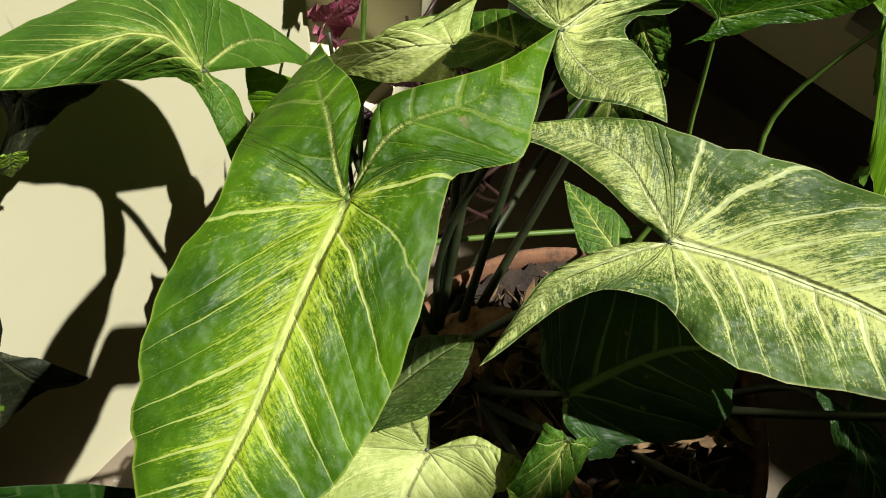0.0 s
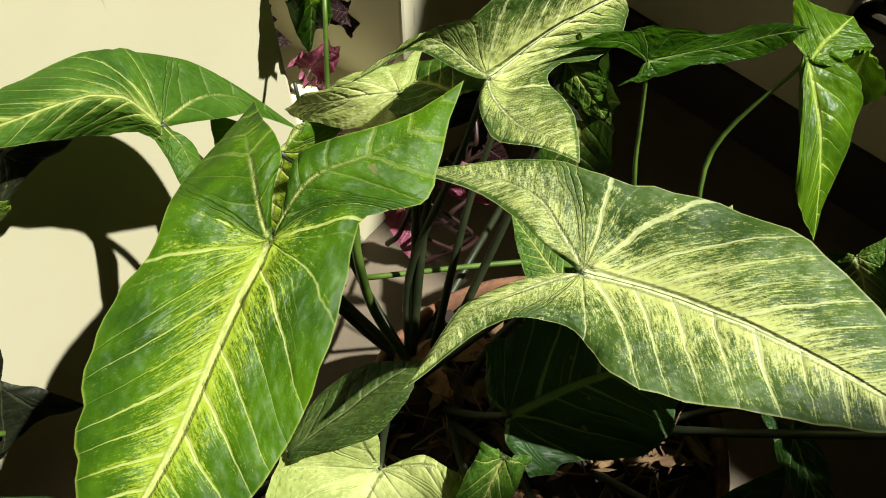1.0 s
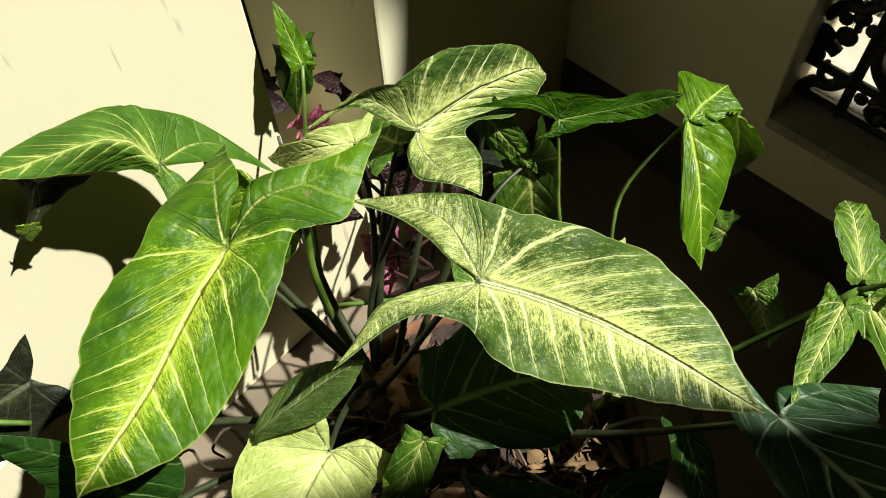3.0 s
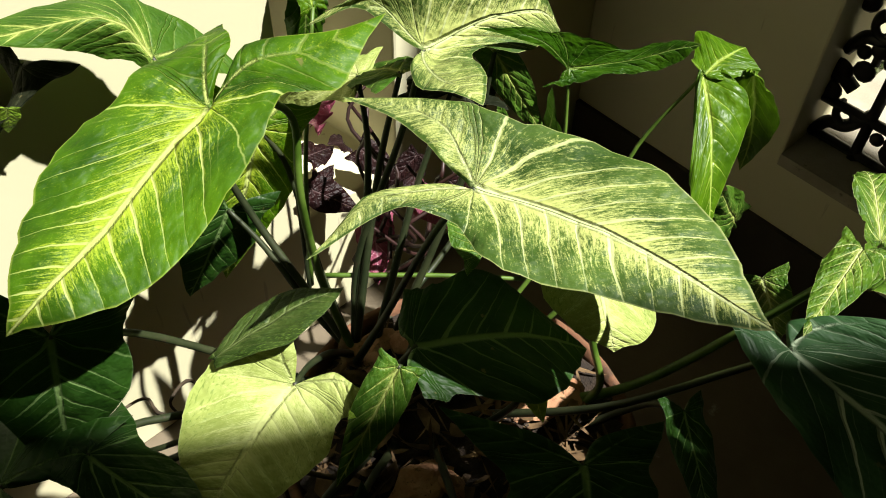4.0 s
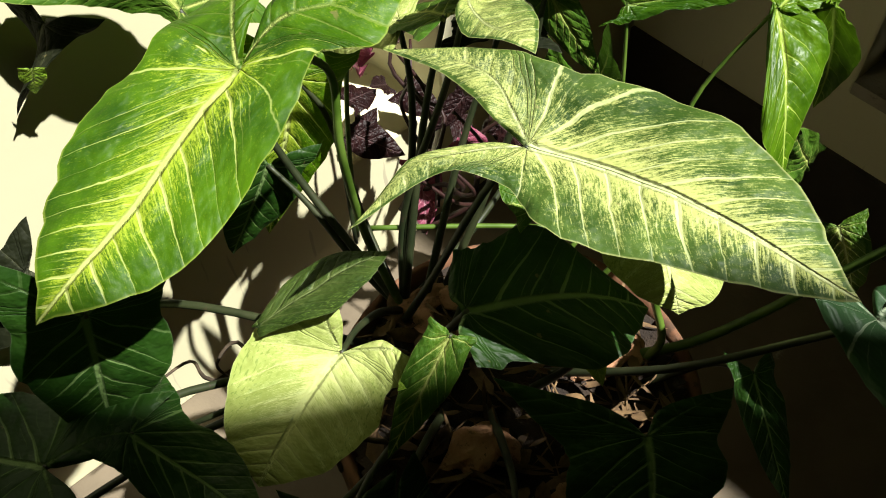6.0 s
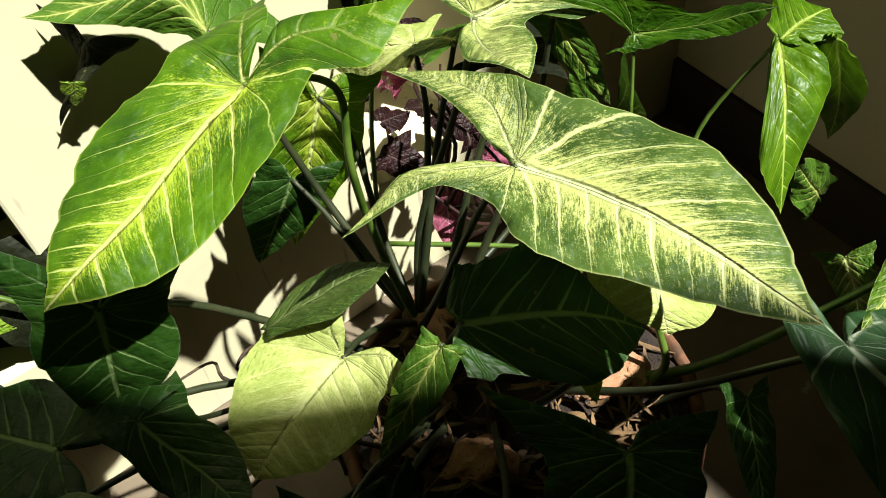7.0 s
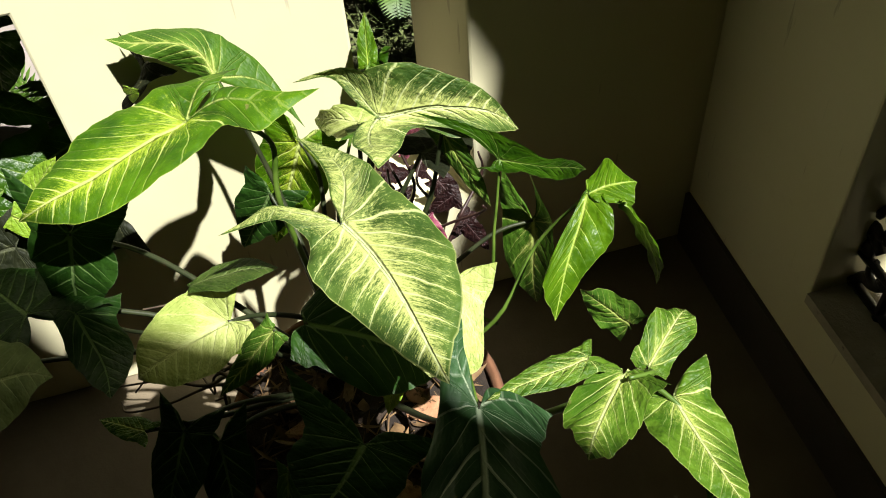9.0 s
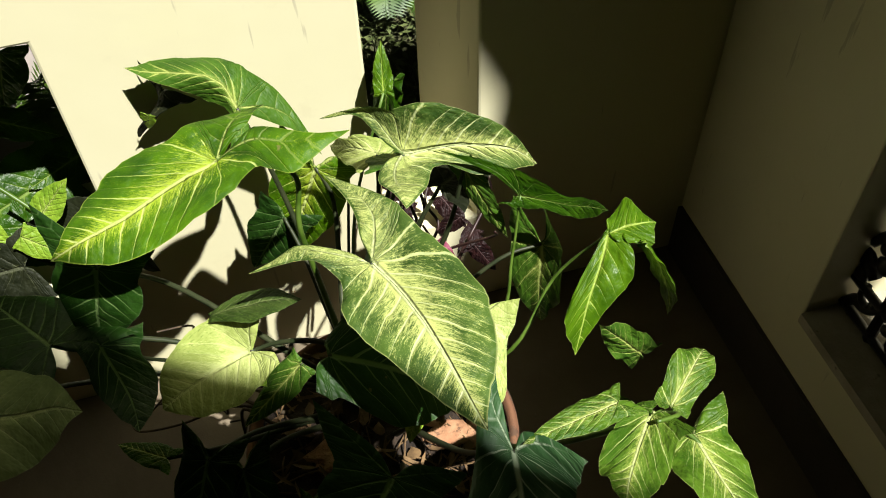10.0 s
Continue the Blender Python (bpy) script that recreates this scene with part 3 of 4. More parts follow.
leaf(plant, CREAM, (-0.043, 0.104, 0.400), (-0.015, 0.024, 0.392),
     left={"Q": (0.004, 0.053, 0.397), "S": (0.007, 0.088, 0.402), "O": (-0.001, 0.114, 0.409), "L": (-0.008, 0.128, 0.412), "I": (-0.029, 0.123, 0.411)},
     right={"Q": (-0.046, 0.026, 0.396), "S": (-0.074, 0.048, 0.401), "N": (-0.088, 0.075, 0.403), "O": (-0.088, 0.098, 0.414), "L": (-0.068, 0.132, 0.424), "I": (-0.052, 0.114, 0.416)},
     lobe=0.8, label="pale cream leaf speckled with green", petiole=[(-0.062, 0.128, 0.375), (-0.085, 0.160, 0.33), CROWN], wave=0.008, stem=SHADE_STEM)
leaf(plant, SHADED_FRECKLED, (-0.084, 0.078, 0.410), (-0.058, 0.156, 0.436), left={"S": (-0.090, 0.110, 0.424), "L": (-0.088, 0.074, 0.410), "Q": (-0.078, 0.140, 0.430)}, right={"S": (-0.052, 0.108, 0.430), "L": (-0.080, 0.074, 0.408), "Q": (-0.050, 0.138, 0.438)}, lobe=0.12, label="folded-over lobe with dark freckles, darkened for shade", wave=0.010)
leaf(plant, GREEN_B, (-0.106, 0.265, 0.527), (-0.094, 0.381, 0.495),
     left={"S": (-0.108, 0.298, 0.573), "Q": (-0.096, 0.349, 0.542), "N": (-0.114, 0.258, 0.574), "O": (-0.127, 0.232, 0.568), "L": (-0.141, 0.204, 0.555), "I": (-0.125, 0.238, 0.560)},
     right={"S": (-0.076, 0.326, 0.514), "Q": (-0.084, 0.360, 0.503), "N": (-0.085, 0.288, 0.528), "O": (-0.062, 0.274, 0.534), "L": (-0.040, 0.250, 0.535), "I": (-0.082, 0.238, 0.532)},
     label="cream-feathered leaf arching over", petiole=[(-0.112, 0.25, 0.46), (-0.12, 0.215, 0.36), CROWN], wave=0.010, stem=SHADE_STEM)
leaf(plant, DULL, (-0.211, 0.143, 0.523), (-0.262, 0.058, 0.553),
     left={"S": (-0.224, 0.118, 0.531), "Q": (-0.236, 0.086, 0.544), "N": (-0.212, 0.136, 0.519), "O": (-0.192, 0.132, 0.508), "L": (-0.180, 0.128, 0.488), "I": (-0.194, 0.148, 0.505)},
     right={"S": (-0.252, 0.138, 0.548), "Q": (-0.264, 0.086, 0.552), "N": (-0.241, 0.160, 0.540), "O": (-0.225, 0.186, 0.510), "L": (-0.188, 0.208, 0.468), "I": (-0.207, 0.176, 0.500), "M": (-0.224, 0.124, 0.553)},
     label="curled green leaf darkened for shade, with pale veins against the wall", petiole=[(-0.205, 0.155, 0.47), (-0.18, 0.172, 0.38), CROWN], wave=0.010)
leaf(plant, GLOSSY, (0.006, 0.401, 0.501), (0.066, 0.354, 0.433),
     left={"S": (0.044, 0.406, 0.484), "N": (0.030, 0.412, 0.500), "O": (0.022, 0.411, 0.503), "L": (0.012, 0.412, 0.504), "I": (0.008, 0.407, 0.502)},
     right={"S": (0.040, 0.356, 0.467), "N": (0.014, 0.386, 0.492), "O": (0.005, 0.396, 0.499), "L": (0.001, 0.403, 0.502), "I": (0.003, 0.404, 0.502)},
     lobe=0.7, label="glossy green leaf hanging in three lobes", petiole=[(-0.012, 0.367, 0.435), (0.010, 0.323, 0.377), (-0.02, 0.26, 0.285)], arch=0.08, stem=PETIOLE, thick=0.0016)
leaf(plant, GLOSSY, (0.007, 0.402, 0.502), (0.010, 0.440, 0.506),
     left={"S": (-0.020, 0.426, 0.508), "L": (-0.006, 0.404, 0.503)}, right={"S": (0.028, 0.428, 0.502), "L": (0.016, 0.404, 0.501)}, lobe=0.1, label="upright lobe of the glossy leaf", wave=0.02, arch=0.08)
leaf(plant, GLOSSY, (0.026, 0.424, 0.505), (0.026, 0.466, 0.391),
     left={"S": (0.046, 0.448, 0.466), "L": (0.034, 0.428, 0.502)}, right={"S": (0.010, 0.446, 0.450), "L": (0.016, 0.424, 0.498)}, lobe=0.1, label="side lobe of the glossy leaf, curled downwards", wave=0.01)
leaf(plant, DEEP, (-0.062, 0.352, 0.492), (-0.001, 0.402, 0.520),
     left={"S": (-0.044, 0.378, 0.508), "Q": (-0.020, 0.397, 0.516), "N": (-0.066, 0.352, 0.518), "O": (-0.078, 0.322, 0.532), "L": (-0.088, 0.290, 0.540), "I": (-0.070, 0.334, 0.512)},
     right={"S": (-0.036, 0.370, 0.494), "Q": (-0.014, 0.388, 0.506), "N": (-0.056, 0.350, 0.487), "O": (-0.062, 0.342, 0.484), "L": (-0.068, 0.334, 0.482), "I": (-0.063, 0.345, 0.488)},
     lobe=0.9, label="glossy leaf folded along its midrib, darkened for shade", petiole=[(-0.048, 0.342, 0.43), (-0.033, 0.325, 0.362), (-0.04, 0.25, 0.285)], stem=PETIOLE, wave=0.020, thick=0.0015)
leaf(plant, DULL, (-0.122, 0.404, 0.340), (-0.098, 0.402, 0.235),
     left={"S": (-0.088, 0.415, 0.300), "N": (-0.098, 0.416, 0.350), "O": (-0.098, 0.404, 0.390), "L": (-0.102, 0.392, 0.430), "I": (-0.116, 0.404, 0.380)},
     right={"S": (-0.128, 0.376, 0.290), "N": (-0.140, 0.378, 0.345), "O": (-0.146, 0.378, 0.375), "L": (-0.147, 0.380, 0.398), "I": (-0.134, 0.394, 0.365)},
     label="soft green leaf hanging behind with a wavy margin", petiole=[(-0.125, 0.36, 0.33), (-0.12, 0.28, 0.28), CROWN], wave=0.03)
leaf(plant, CREAM, (0.020, 0.285, 0.455), (0.077, 0.250, 0.420),
     left={"S": (0.076, 0.292, 0.420)}, right={"S": (0.042, 0.217, 0.475)}, lobe=0.6, label="small round cream leaf",
     petiole=[(0.030, 0.289, 0.40), (0.039, 0.289, 0.353), (0.053, 0.290, 0.310), (0.045, 0.275, 0.283)], stem=PETIOLE)
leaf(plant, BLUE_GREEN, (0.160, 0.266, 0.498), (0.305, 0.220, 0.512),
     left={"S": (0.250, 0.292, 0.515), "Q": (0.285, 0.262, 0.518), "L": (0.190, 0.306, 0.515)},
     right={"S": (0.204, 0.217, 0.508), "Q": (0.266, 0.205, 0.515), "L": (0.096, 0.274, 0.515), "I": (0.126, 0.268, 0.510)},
     label="large green leaf darkened for shade in shade", petiole=[(0.14, 0.262, 0.46), (0.08, 0.25, 0.36), (0.0, 0.22, 0.283)], stem=SHADE_STEM)
leaf(plant, SHADE_GREEN, (0.109, 0.189, 0.405), (0.150, 0.145, 0.392),
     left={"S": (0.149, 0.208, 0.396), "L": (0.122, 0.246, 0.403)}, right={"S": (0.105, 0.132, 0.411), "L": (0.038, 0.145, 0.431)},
     label="dark green three-pointed leaf in shade", petiole=[(0.09, 0.20, 0.35), (0.04, 0.21, 0.283)], stem=SHADE_STEM)
leaf(plant, SHADE_GREEN, (-0.006, 0.168, 0.418), (0.052, 0.264, 0.385),
     left={"S": (-0.034, 0.246, 0.402), "L": (-0.040, 0.190, 0.425)}, right={"S": (0.062, 0.206, 0.396), "L": (0.022, 0.150, 0.415)}, lobe=0.5, label="broad green leaf darkened for shade",
     petiole=[(-0.03, 0.17, 0.36), (-0.06, 0.18, 0.285)], stem=SHADE_STEM)
leaf(plant, DULL, (0.008, 0.143, 0.437), (0.018, 0.085, 0.382),
     width=0.48, up=(0.5, -0.4, 0.8), lobe=0.12, label="small young leaf with pale veins",
     petiole=[(-0.01, 0.155, 0.38), (-0.05, 0.175, 0.285)])
leaf(plant, GREEN_A, (-0.205, 0.200, 0.435), (-0.205, 0.150, 0.305), width=0.75, lobe=0.5, up=(1, -0.35, 0.2), label="green leaf hanging between the stalks",
     petiole=[(-0.19, 0.21, 0.40), (-0.15, 0.20, 0.33), CROWN])
leaf(plant, CREAM, (-0.156, 0.252, 0.484), (-0.218, 0.218, 0.450),
     left={"S": (-0.188, 0.224, 0.455)}, right={"S": (-0.184, 0.240, 0.487)}, lobe=0.2, label="small cream leaf",
     petiole=[(-0.135, 0.24, 0.42), CROWN])

leaf(plant, DULL, (-0.125, 0.262, 0.500), (-0.200, 0.272, 0.455), width=0.8, lobe=0.4, label="folded olive leaf", petiole=[(-0.125, 0.24, 0.42), CROWN])
leaf(plant, DULL, (-0.091, 0.312, 0.508), (-0.068, 0.345, 0.430), width=0.4, lobe=0.3, up=(0.7, -0.6, 0.3), label="narrow curled leaf", petiole=[(-0.09, 0.29, 0.42), (-0.09, 0.22, 0.285)], stem=SHADE_STEM)

leaf(plant, SHADE_GREEN, (-0.195, 0.160, 0.388), (-0.205, 0.118, 0.312), width=0.9, lobe=0.5, up=(1, -0.3, 0.3), label="green leaf darkened for shade", petiole=[(-0.17, 0.17, 0.36), (-0.13, 0.18, 0.31), CROWN], stem=SHADE_STEM)
# added leaf, mostly hidden, that casts shade on the wall behind the stalks
leaf(plant, SHADE_LEAF, (-0.115, 0.298, 0.470), (-0.172, 0.358, 0.440), width=1.0, lobe=0.6, label="green leaf darkened for shade", petiole=[(-0.11, 0.26, 0.40), (-0.09, 0.20, 0.285)], stem=SHADE_STEM)
leaf(plant, DULL, (-0.030, 0.247, 0.418), (-0.078, 0.260, 0.428), width=0.8, lobe=0.4, label="pale green leaf", petiole=[(-0.05, 0.22, 0.36), (-0.06, 0.20, 0.285)])
leaf(plant, LIME, (0.040, 0.226, 0.366), (0.062, 0.214, 0.360), width=0.9, lobe=0.2, label="tiny lime-green leaf", petiole=[(0.03, 0.22, 0.33), (0.01, 0.21, 0.285)])
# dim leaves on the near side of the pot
leaf(plant, SHADE_GREEN, (-0.062, -0.010, 0.434), (0.018, 0.010, 0.420), left={"S": (-0.040, 0.026, 0.405), "Q": (-0.006, 0.022, 0.412), "L": (-0.092, 0.022, 0.415), "I": (-0.076, 0.002, 0.430)}, right={"S": (-0.028, -0.020, 0.420), "L": (-0.085, -0.036, 0.425)}, label="green leaf darkened for shade",
     petiole=[(-0.075, 0.02, 0.38), (-0.085, 0.08, 0.33), (-0.07, 0.165, 0.285)], stem=SHADE_STEM, thick=0.0018)
leaf(plant, PALE_DULL, (-0.035, -0.150, 0.430), (0.000, -0.026, 0.442), left={"S": (-0.064, -0.088, 0.432), "Q": (-0.040, -0.048, 0.440)}, right={"S": (0.036, -0.086, 0.432), "Q": (0.022, -0.048, 0.440)}, label="broad pale grey-green leaf with blurred veins", petiole=[(-0.09, -0.10, 0.36), (-0.11, 0.03, 0.30), (-0.07, 0.165, 0.285)], stem=SHADE_STEM)
leaf(plant, SHADE_GREEN, (-0.080, -0.052, 0.428), (-0.165, -0.112, 0.415), label="green leaf darkened for shade, with pale veins", petiole=[(-0.10, 0.03, 0.37), (-0.07, 0.165, 0.285)], stem=SHADE_STEM)
leaf(plant, SHADE_GREEN, (-0.095, 0.005, 0.490), (-0.080, -0.020, 0.400), width=1.1, up=(1, -0.4, 0.4), label="green leaf darkened for shade", petiole=[(-0.11, 0.06, 0.42), (-0.07, 0.165, 0.285)], stem=SHADE_STEM)

leaf(plant, SHADE_GREEN, (0.119, 0.280, 0.370), (0.180, 0.226, 0.375), width=0.45, lobe=0.4, label="narrow leaf darkened for shade, with a yellowed tip",
     petiole=[(0.09, 0.29, 0.33), (0.06, 0.27, 0.285)], stem=SHADE_STEM)
leaf(plant, LIME, (0.000, 0.128, 0.410), (0.004, 0.108, 0.416), width=0.9, lobe=0.2, label="tiny lime-green leaf", petiole=[(-0.02, 0.145, 0.36), (-0.05, 0.175, 0.285)])

leaf(plant, SHADE_LEAF, (-0.258, 0.082, 0.520), (-0.276, 0.046, 0.456), left={"S": (-0.254, 0.056, 0.490)}, right={"S": (-0.276, 0.078, 0.492)}, width=1.0, lobe=0.4, up=(1, -0.3, 0.5), label="green leaf darkened for shade hanging in the curled leaf's shade")
leaf(plant, LIME, (-0.252, 0.064, 0.502), (-0.258, 0.060, 0.480), width=0.9, lobe=0.1, up=(1, -0.3, 0.6), label="tiny lime-green leaf tip")
leaf(plant, SHADE_GREEN, (0.020, 0.048, 0.350), (0.085, 0.010, 0.300), width=0.9, lobe=0.6, up=(0.4, -0.5, 0.9), label="green leaf darkened for shade", petiole=[(0.0, 0.09, 0.34), (-0.03, 0.16, 0.285)], stem=SHADE_STEM)
leaf(plant, SHADE_GREEN, (0.035, 0.075, 0.345), (0.110, 0.075, 0.300), width=0.8, lobe=0.6, up=(0.5, -0.4, 0.9), label="green leaf darkened for shade", petiole=[(0.01, 0.11, 0.33), (-0.02, 0.16, 0.285)], stem=SHADE_STEM)
leaf(plant, DULL, (-0.002, 0.012, 0.335), (-0.045, -0.035, 0.310), width=0.5, lobe=0.4, label="narrow dull leaf", petiole=[(0.0, 0.07, 0.33), (-0.03, 0.16, 0.285)], stem=SHADE_STEM)
leaf(plant, DULL, (0.080, 0.125, 0.345), (0.120, 0.110, 0.300), width=0.5, lobe=0.3, up=(0.6, -0.5, 0.5), label="narrow dull leaf", petiole=[(0.05, 0.15, 0.32), (0.0, 0.18, 0.285)], stem=SHADE_STEM)

# a second shoot of small leaves beside the pot
shoot = thing("arrowhead_shoot", "side shoot of small cream-veined arrowhead leaves", "plant")
NODE = (0.151, 0.383, 0.470)
leaf(shoot, SHOOT, (0.158, 0.368, 0.488), (0.227, 0.313, 0.525), left={"S": (0.213, 0.350, 0.508), "L": (0.185, 0.387, 0.512)}, right={"S": (0.190, 0.312, 0.522), "L": (0.150, 0.345, 0.505)}, lobe=0.5, wave=0.024, label="small variegated leaf")
leaf(shoot, SHOOT, (0.165, 0.405, 0.450), (0.262, 0.412, 0.455), left={"S": (0.195, 0.438, 0.435)}, right={"S": (0.208, 0.374, 0.474)}, lobe=0.5, wave=0.022, label="long narrow variegated leaf with a drawn-out tip")
leaf(shoot, SHOOT, (0.148, 0.392, 0.470), (0.110, 0.438, 0.470), left={"S": (0.116, 0.406, 0.484), "L": (0.142, 0.380, 0.478)}, right={"S": (0.136, 0.432, 0.474), "L": (0.158, 0.400, 0.466)}, lobe=0.3, wave=0.035, label="small variegated leaf with a crinkled margin")
leaf(shoot, SHOOT, (0.150, 0.345, 0.504), (0.160, 0.272, 0.506), width=0.48, lobe=0.25, label="narrow pointed leaf")
leaf(shoot, DULL, (0.050, 0.430, 0.376), (0.051, 0.380, 0.446), width=0.55, lobe=0.3, up=(0.8, -0.3, 0.5), wave=0.03, label="twisted small leaf")
leaf(shoot, SHOOT, (0.092, 0.404, 0.372), (0.126, 0.391, 0.336), left={"S": (0.118, 0.403, 0.372)}, right={"S": (0.090, 0.401, 0.345)}, lobe=0.3, up=(0.3, -0.6, 0.7), label="pale small leaf")
leaf(shoot, DULL, (0.231, 0.410, 0.435), (0.253, 0.414, 0.370), width=0.42, lobe=0.3, label="thin drooping leaf")
part("stem", tube([NODE, (0.12, 0.36, 0.40), (0.07, 0.31, 0.31), (0.02, 0.25, 0.285)], 0.0025, 0.004), PETIOLE, shoot)
part("stem", tube([NODE, (0.165, 0.385, 0.49), (0.170, 0.365, 0.50)], 0.002, 0.0015), PETIOLE, shoot)
part("stem", tube([NODE, (0.18, 0.41, 0.445), (0.231, 0.410, 0.435)], 0.002, 0.0015), PETIOLE, shoot)

# ---- pot, soil ----
PX, PY, SOIL_Z = 0.005, 0.200, 0.286


def lathe(profile, segments=48):
    bm = bmesh.new()
    rings = []
    for r, z in profile:
        rings.append([bm.verts.new((r * math.cos(k * math.tau / segments), r * math.sin(k * math.tau / segments), z)) for k in range(segments)])
    for a, b in zip(rings, rings[1:]):
        for k in range(segments):
            bm.faces.new((a[k], a[(k + 1) % segments], b[(k + 1) % segments], b[k]))
    bm.faces.new(rings[0][::-1])
    bm.faces.new(rings[-1])
    return bm


pot = thing("plant_pot", "round terracotta flower pot with a thick rim", "pot", place=(PX, PY, FLOOR))
part("body", lathe([(0.080, 0), (0.084, 0.004), (0.117, 0.190), (0.109, 0.190), (0.104, 0.170)]), TERRACOTTA, pot)
part("rim", lathe([(0.118, 0.176), (0.125, 0.181), (0.128, 0.196), (0.128, 0.228), (0.124, 0.236), (0.120, 0.235), (0.117, 0.224), (0.115, 0.190)]), TERRACOTTA, pot)
soil_bm = bmesh.new()
bmesh.ops.create_grid(soil_bm, x_segments=60, y_segments=60, size=0.118)
bmesh.ops.delete(soil_bm, geom=[v for v in soil_bm.verts if v.co.to_2d().length > 0.118], context="VERTS")
for v in soil_bm.verts:
    v.co.z = SOIL_Z + 0.012 * noise.noise(v.co * 22) + 0.006 * noise.noise(v.co * 70) - 0.3 * v.co.to_2d().length ** 2
soil = mesh_object("soil", soil_bm, SOIL)
soil.location = (PX, PY, 0)
tagged(soil, "dry crumbly brown potting soil", "soil", kind="stuff")

# dry litter on the soil
litter = thing("leaf_litter", "curled dry brown leaf scraps on the soil", "litter", kind="stuff")
rng = random.Random(4)
lit_bm = bmesh.new()
for i in range(260):
    a, d = rng.uniform(0, math.tau), 0.106 * math.sqrt(rng.random())
    o = Vector((PX + d * math.cos(a), PY + d * math.sin(a), SOIL_Z + 0.006 - 0.3 * d * d + rng.uniform(-0.003, 0.008)))
    turn = Euler((rng.uniform(-0.6, 0.6), rng.uniform(-0.6, 0.6), rng.uniform(0, 6.3))).to_matrix()
    w, l, c = rng.choice((0.0008, 0.0014, 0.0022, 0.005)) * rng.uniform(0.7, 1.3), rng.uniform(0.006, 0.020), rng.uniform(-0.5, 0.6)
    grid = []
    for u in (-1, -0.5, 0, 0.5, 1):
        e = math.sqrt(max(0, 1 - abs(u) ** 2.4)) * rng.uniform(0.75, 1.1) + 0.08
        grid.append([lit_bm.verts.new(o + turn @ Vector((u * l, k * w * e, (c * k * k * w + 0.15 * l * u * u)))) for k in (-1, 0, 1)])
    for g0, g1 in zip(grid, grid[1:]):
        for k in (0, 1):
            lit_bm.faces.new((g0[k], g0[k + 1], g1[k + 1], g1[k]))
part("scraps", lit_bm, LITTER, litter)
rng2 = random.Random(8)
for cx, cy, size in ((0.030, 0.258, 0.016), (0.034, 0.280, 0.012), (0.012, 0.248, 0.010), (0.098, 0.209, 0.014), (0.088, 0.175, 0.015), (0.018, 0.150, 0.018), (0.032, 0.166, 0.011), (-0.090, 0.200, 0.015), (-0.075, 0.222, 0.013), (-0.070, 0.190, 0.012)):
    clod = bmesh.new()
    bmesh.ops.create_icosphere(clod, subdivisions=3, radius=size)
    squash = Matrix.Rotation(rng2.uniform(0, 6.3), 3, "Z") @ Matrix.Diagonal((1.25, 0.8, 0.35))
    for v in clod.verts:
        n = noise.noise(v.co * 90 + Vector((cx * 300, cy * 300, 0)))
        v.co = squash @ (v.co * (1 + 0.45 * n))
        v.co += Vector((cx, cy, SOIL_Z + 0.010 - 0.3 * ((cx - PX) ** 2 + (cy - PY) ** 2)))
    part("shard", clod, CLAY, litter, smooth=False)
twig_bm = bmesh.new()
for i in range(60):
    a, d = rng.uniform(0, math.tau), 0.100 * math.sqrt(rng.random())
    o = Vector((PX + d * math.cos(a), PY + d * math.sin(a), SOIL_Z + 0.007 - 0.3 * d * d))
    b = rng.uniform(0, 6.3)
    l = rng.uniform(0.02, 0.05)
    dirv = Vector((math.cos(b) * l, math.sin(b) * l, rng.uniform(-0.002, 0.014)))
    tube([o - dirv * 0.5, o + Vector((0, 0, rng.uniform(0.001, 0.006))), o + dirv * 0.5], 0.0011, 0.0006, 5, 3, twig_bm)
part("twigs", twig_bm, LITTER, litter)

# ---- iron grille ----
grille = thing("iron_grille", "black cast-iron scrollwork grille standing on the sill", "grille")
GY, GZ = 0.722, 0.236


def flat_bar(points, w=0.0032, d=0.0055, steps=5):
    """A strap along points (x, z) in the grille's plane."""
    return tube([(x, GY, z) for x, z in points], w, w, 6, steps, None, d / w)


def spiral(cx, cz, r0, r1, a0, turns, n=16):
    out = []
    for i in range(n + 1):
        t = i / n
        a = a0 + turns * math.tau * t
        r = r0 + (r1 - r0) * t
        out.append((cx + r * math.cos(a), cz + r * math.sin(a)))
    return out


def ornament(cx, cz, r, turn, bm):
    """A cast leaf boss: three rounded lobes round a stub."""
    for k, rad in ((-1.1, 0.8), (0.0, 1.0), (1.1, 0.8)):
        a = turn + k
        o = Vector((cx + r * math.cos(a), GY, cz + r * math.sin(a)))
        m = Matrix.Translation(o) @ Matrix.Diagonal((r * rad * 0.62, 0.005, r * rad * 0.62, 1))
        bmesh.ops.create_icosphere(bm, subdivisions=2, radius=1.0, matrix=m)
    tube([(cx, GY, cz), (cx + r * math.cos(turn), GY, cz + r * math.sin(turn))], r * 0.3, r * 0.3, 6, 2, bm)
    return bm


def ring(cx, cz, r, w, bm=None):
    return flat_bar(spiral(cx, cz, r, r, 0.0, 1.0, 28), w, 0.008, 2)


def curl(cx, cz, r, a0, way):
    """A thick cast C-curl that ends in a knob."""
    bm = flat_bar(spiral(cx, cz, r, r * 0.62, a0, 0.72 * way, 12), 0.0042, 0.007, 2)
    a = a0 + 0.72 * way * math.tau
    m = Matrix.Translation((cx + r * 0.62 * math.cos(a), GY, cz + r * 0.62 * math.sin(a))) @ Matrix.Diagonal((0.0075, 0.006, 0.0075, 1))
    bmesh.ops.create_icosphere(bm, subdivisions=2, radius=1.0, matrix=m)
    return bm


GTOP = 0.86
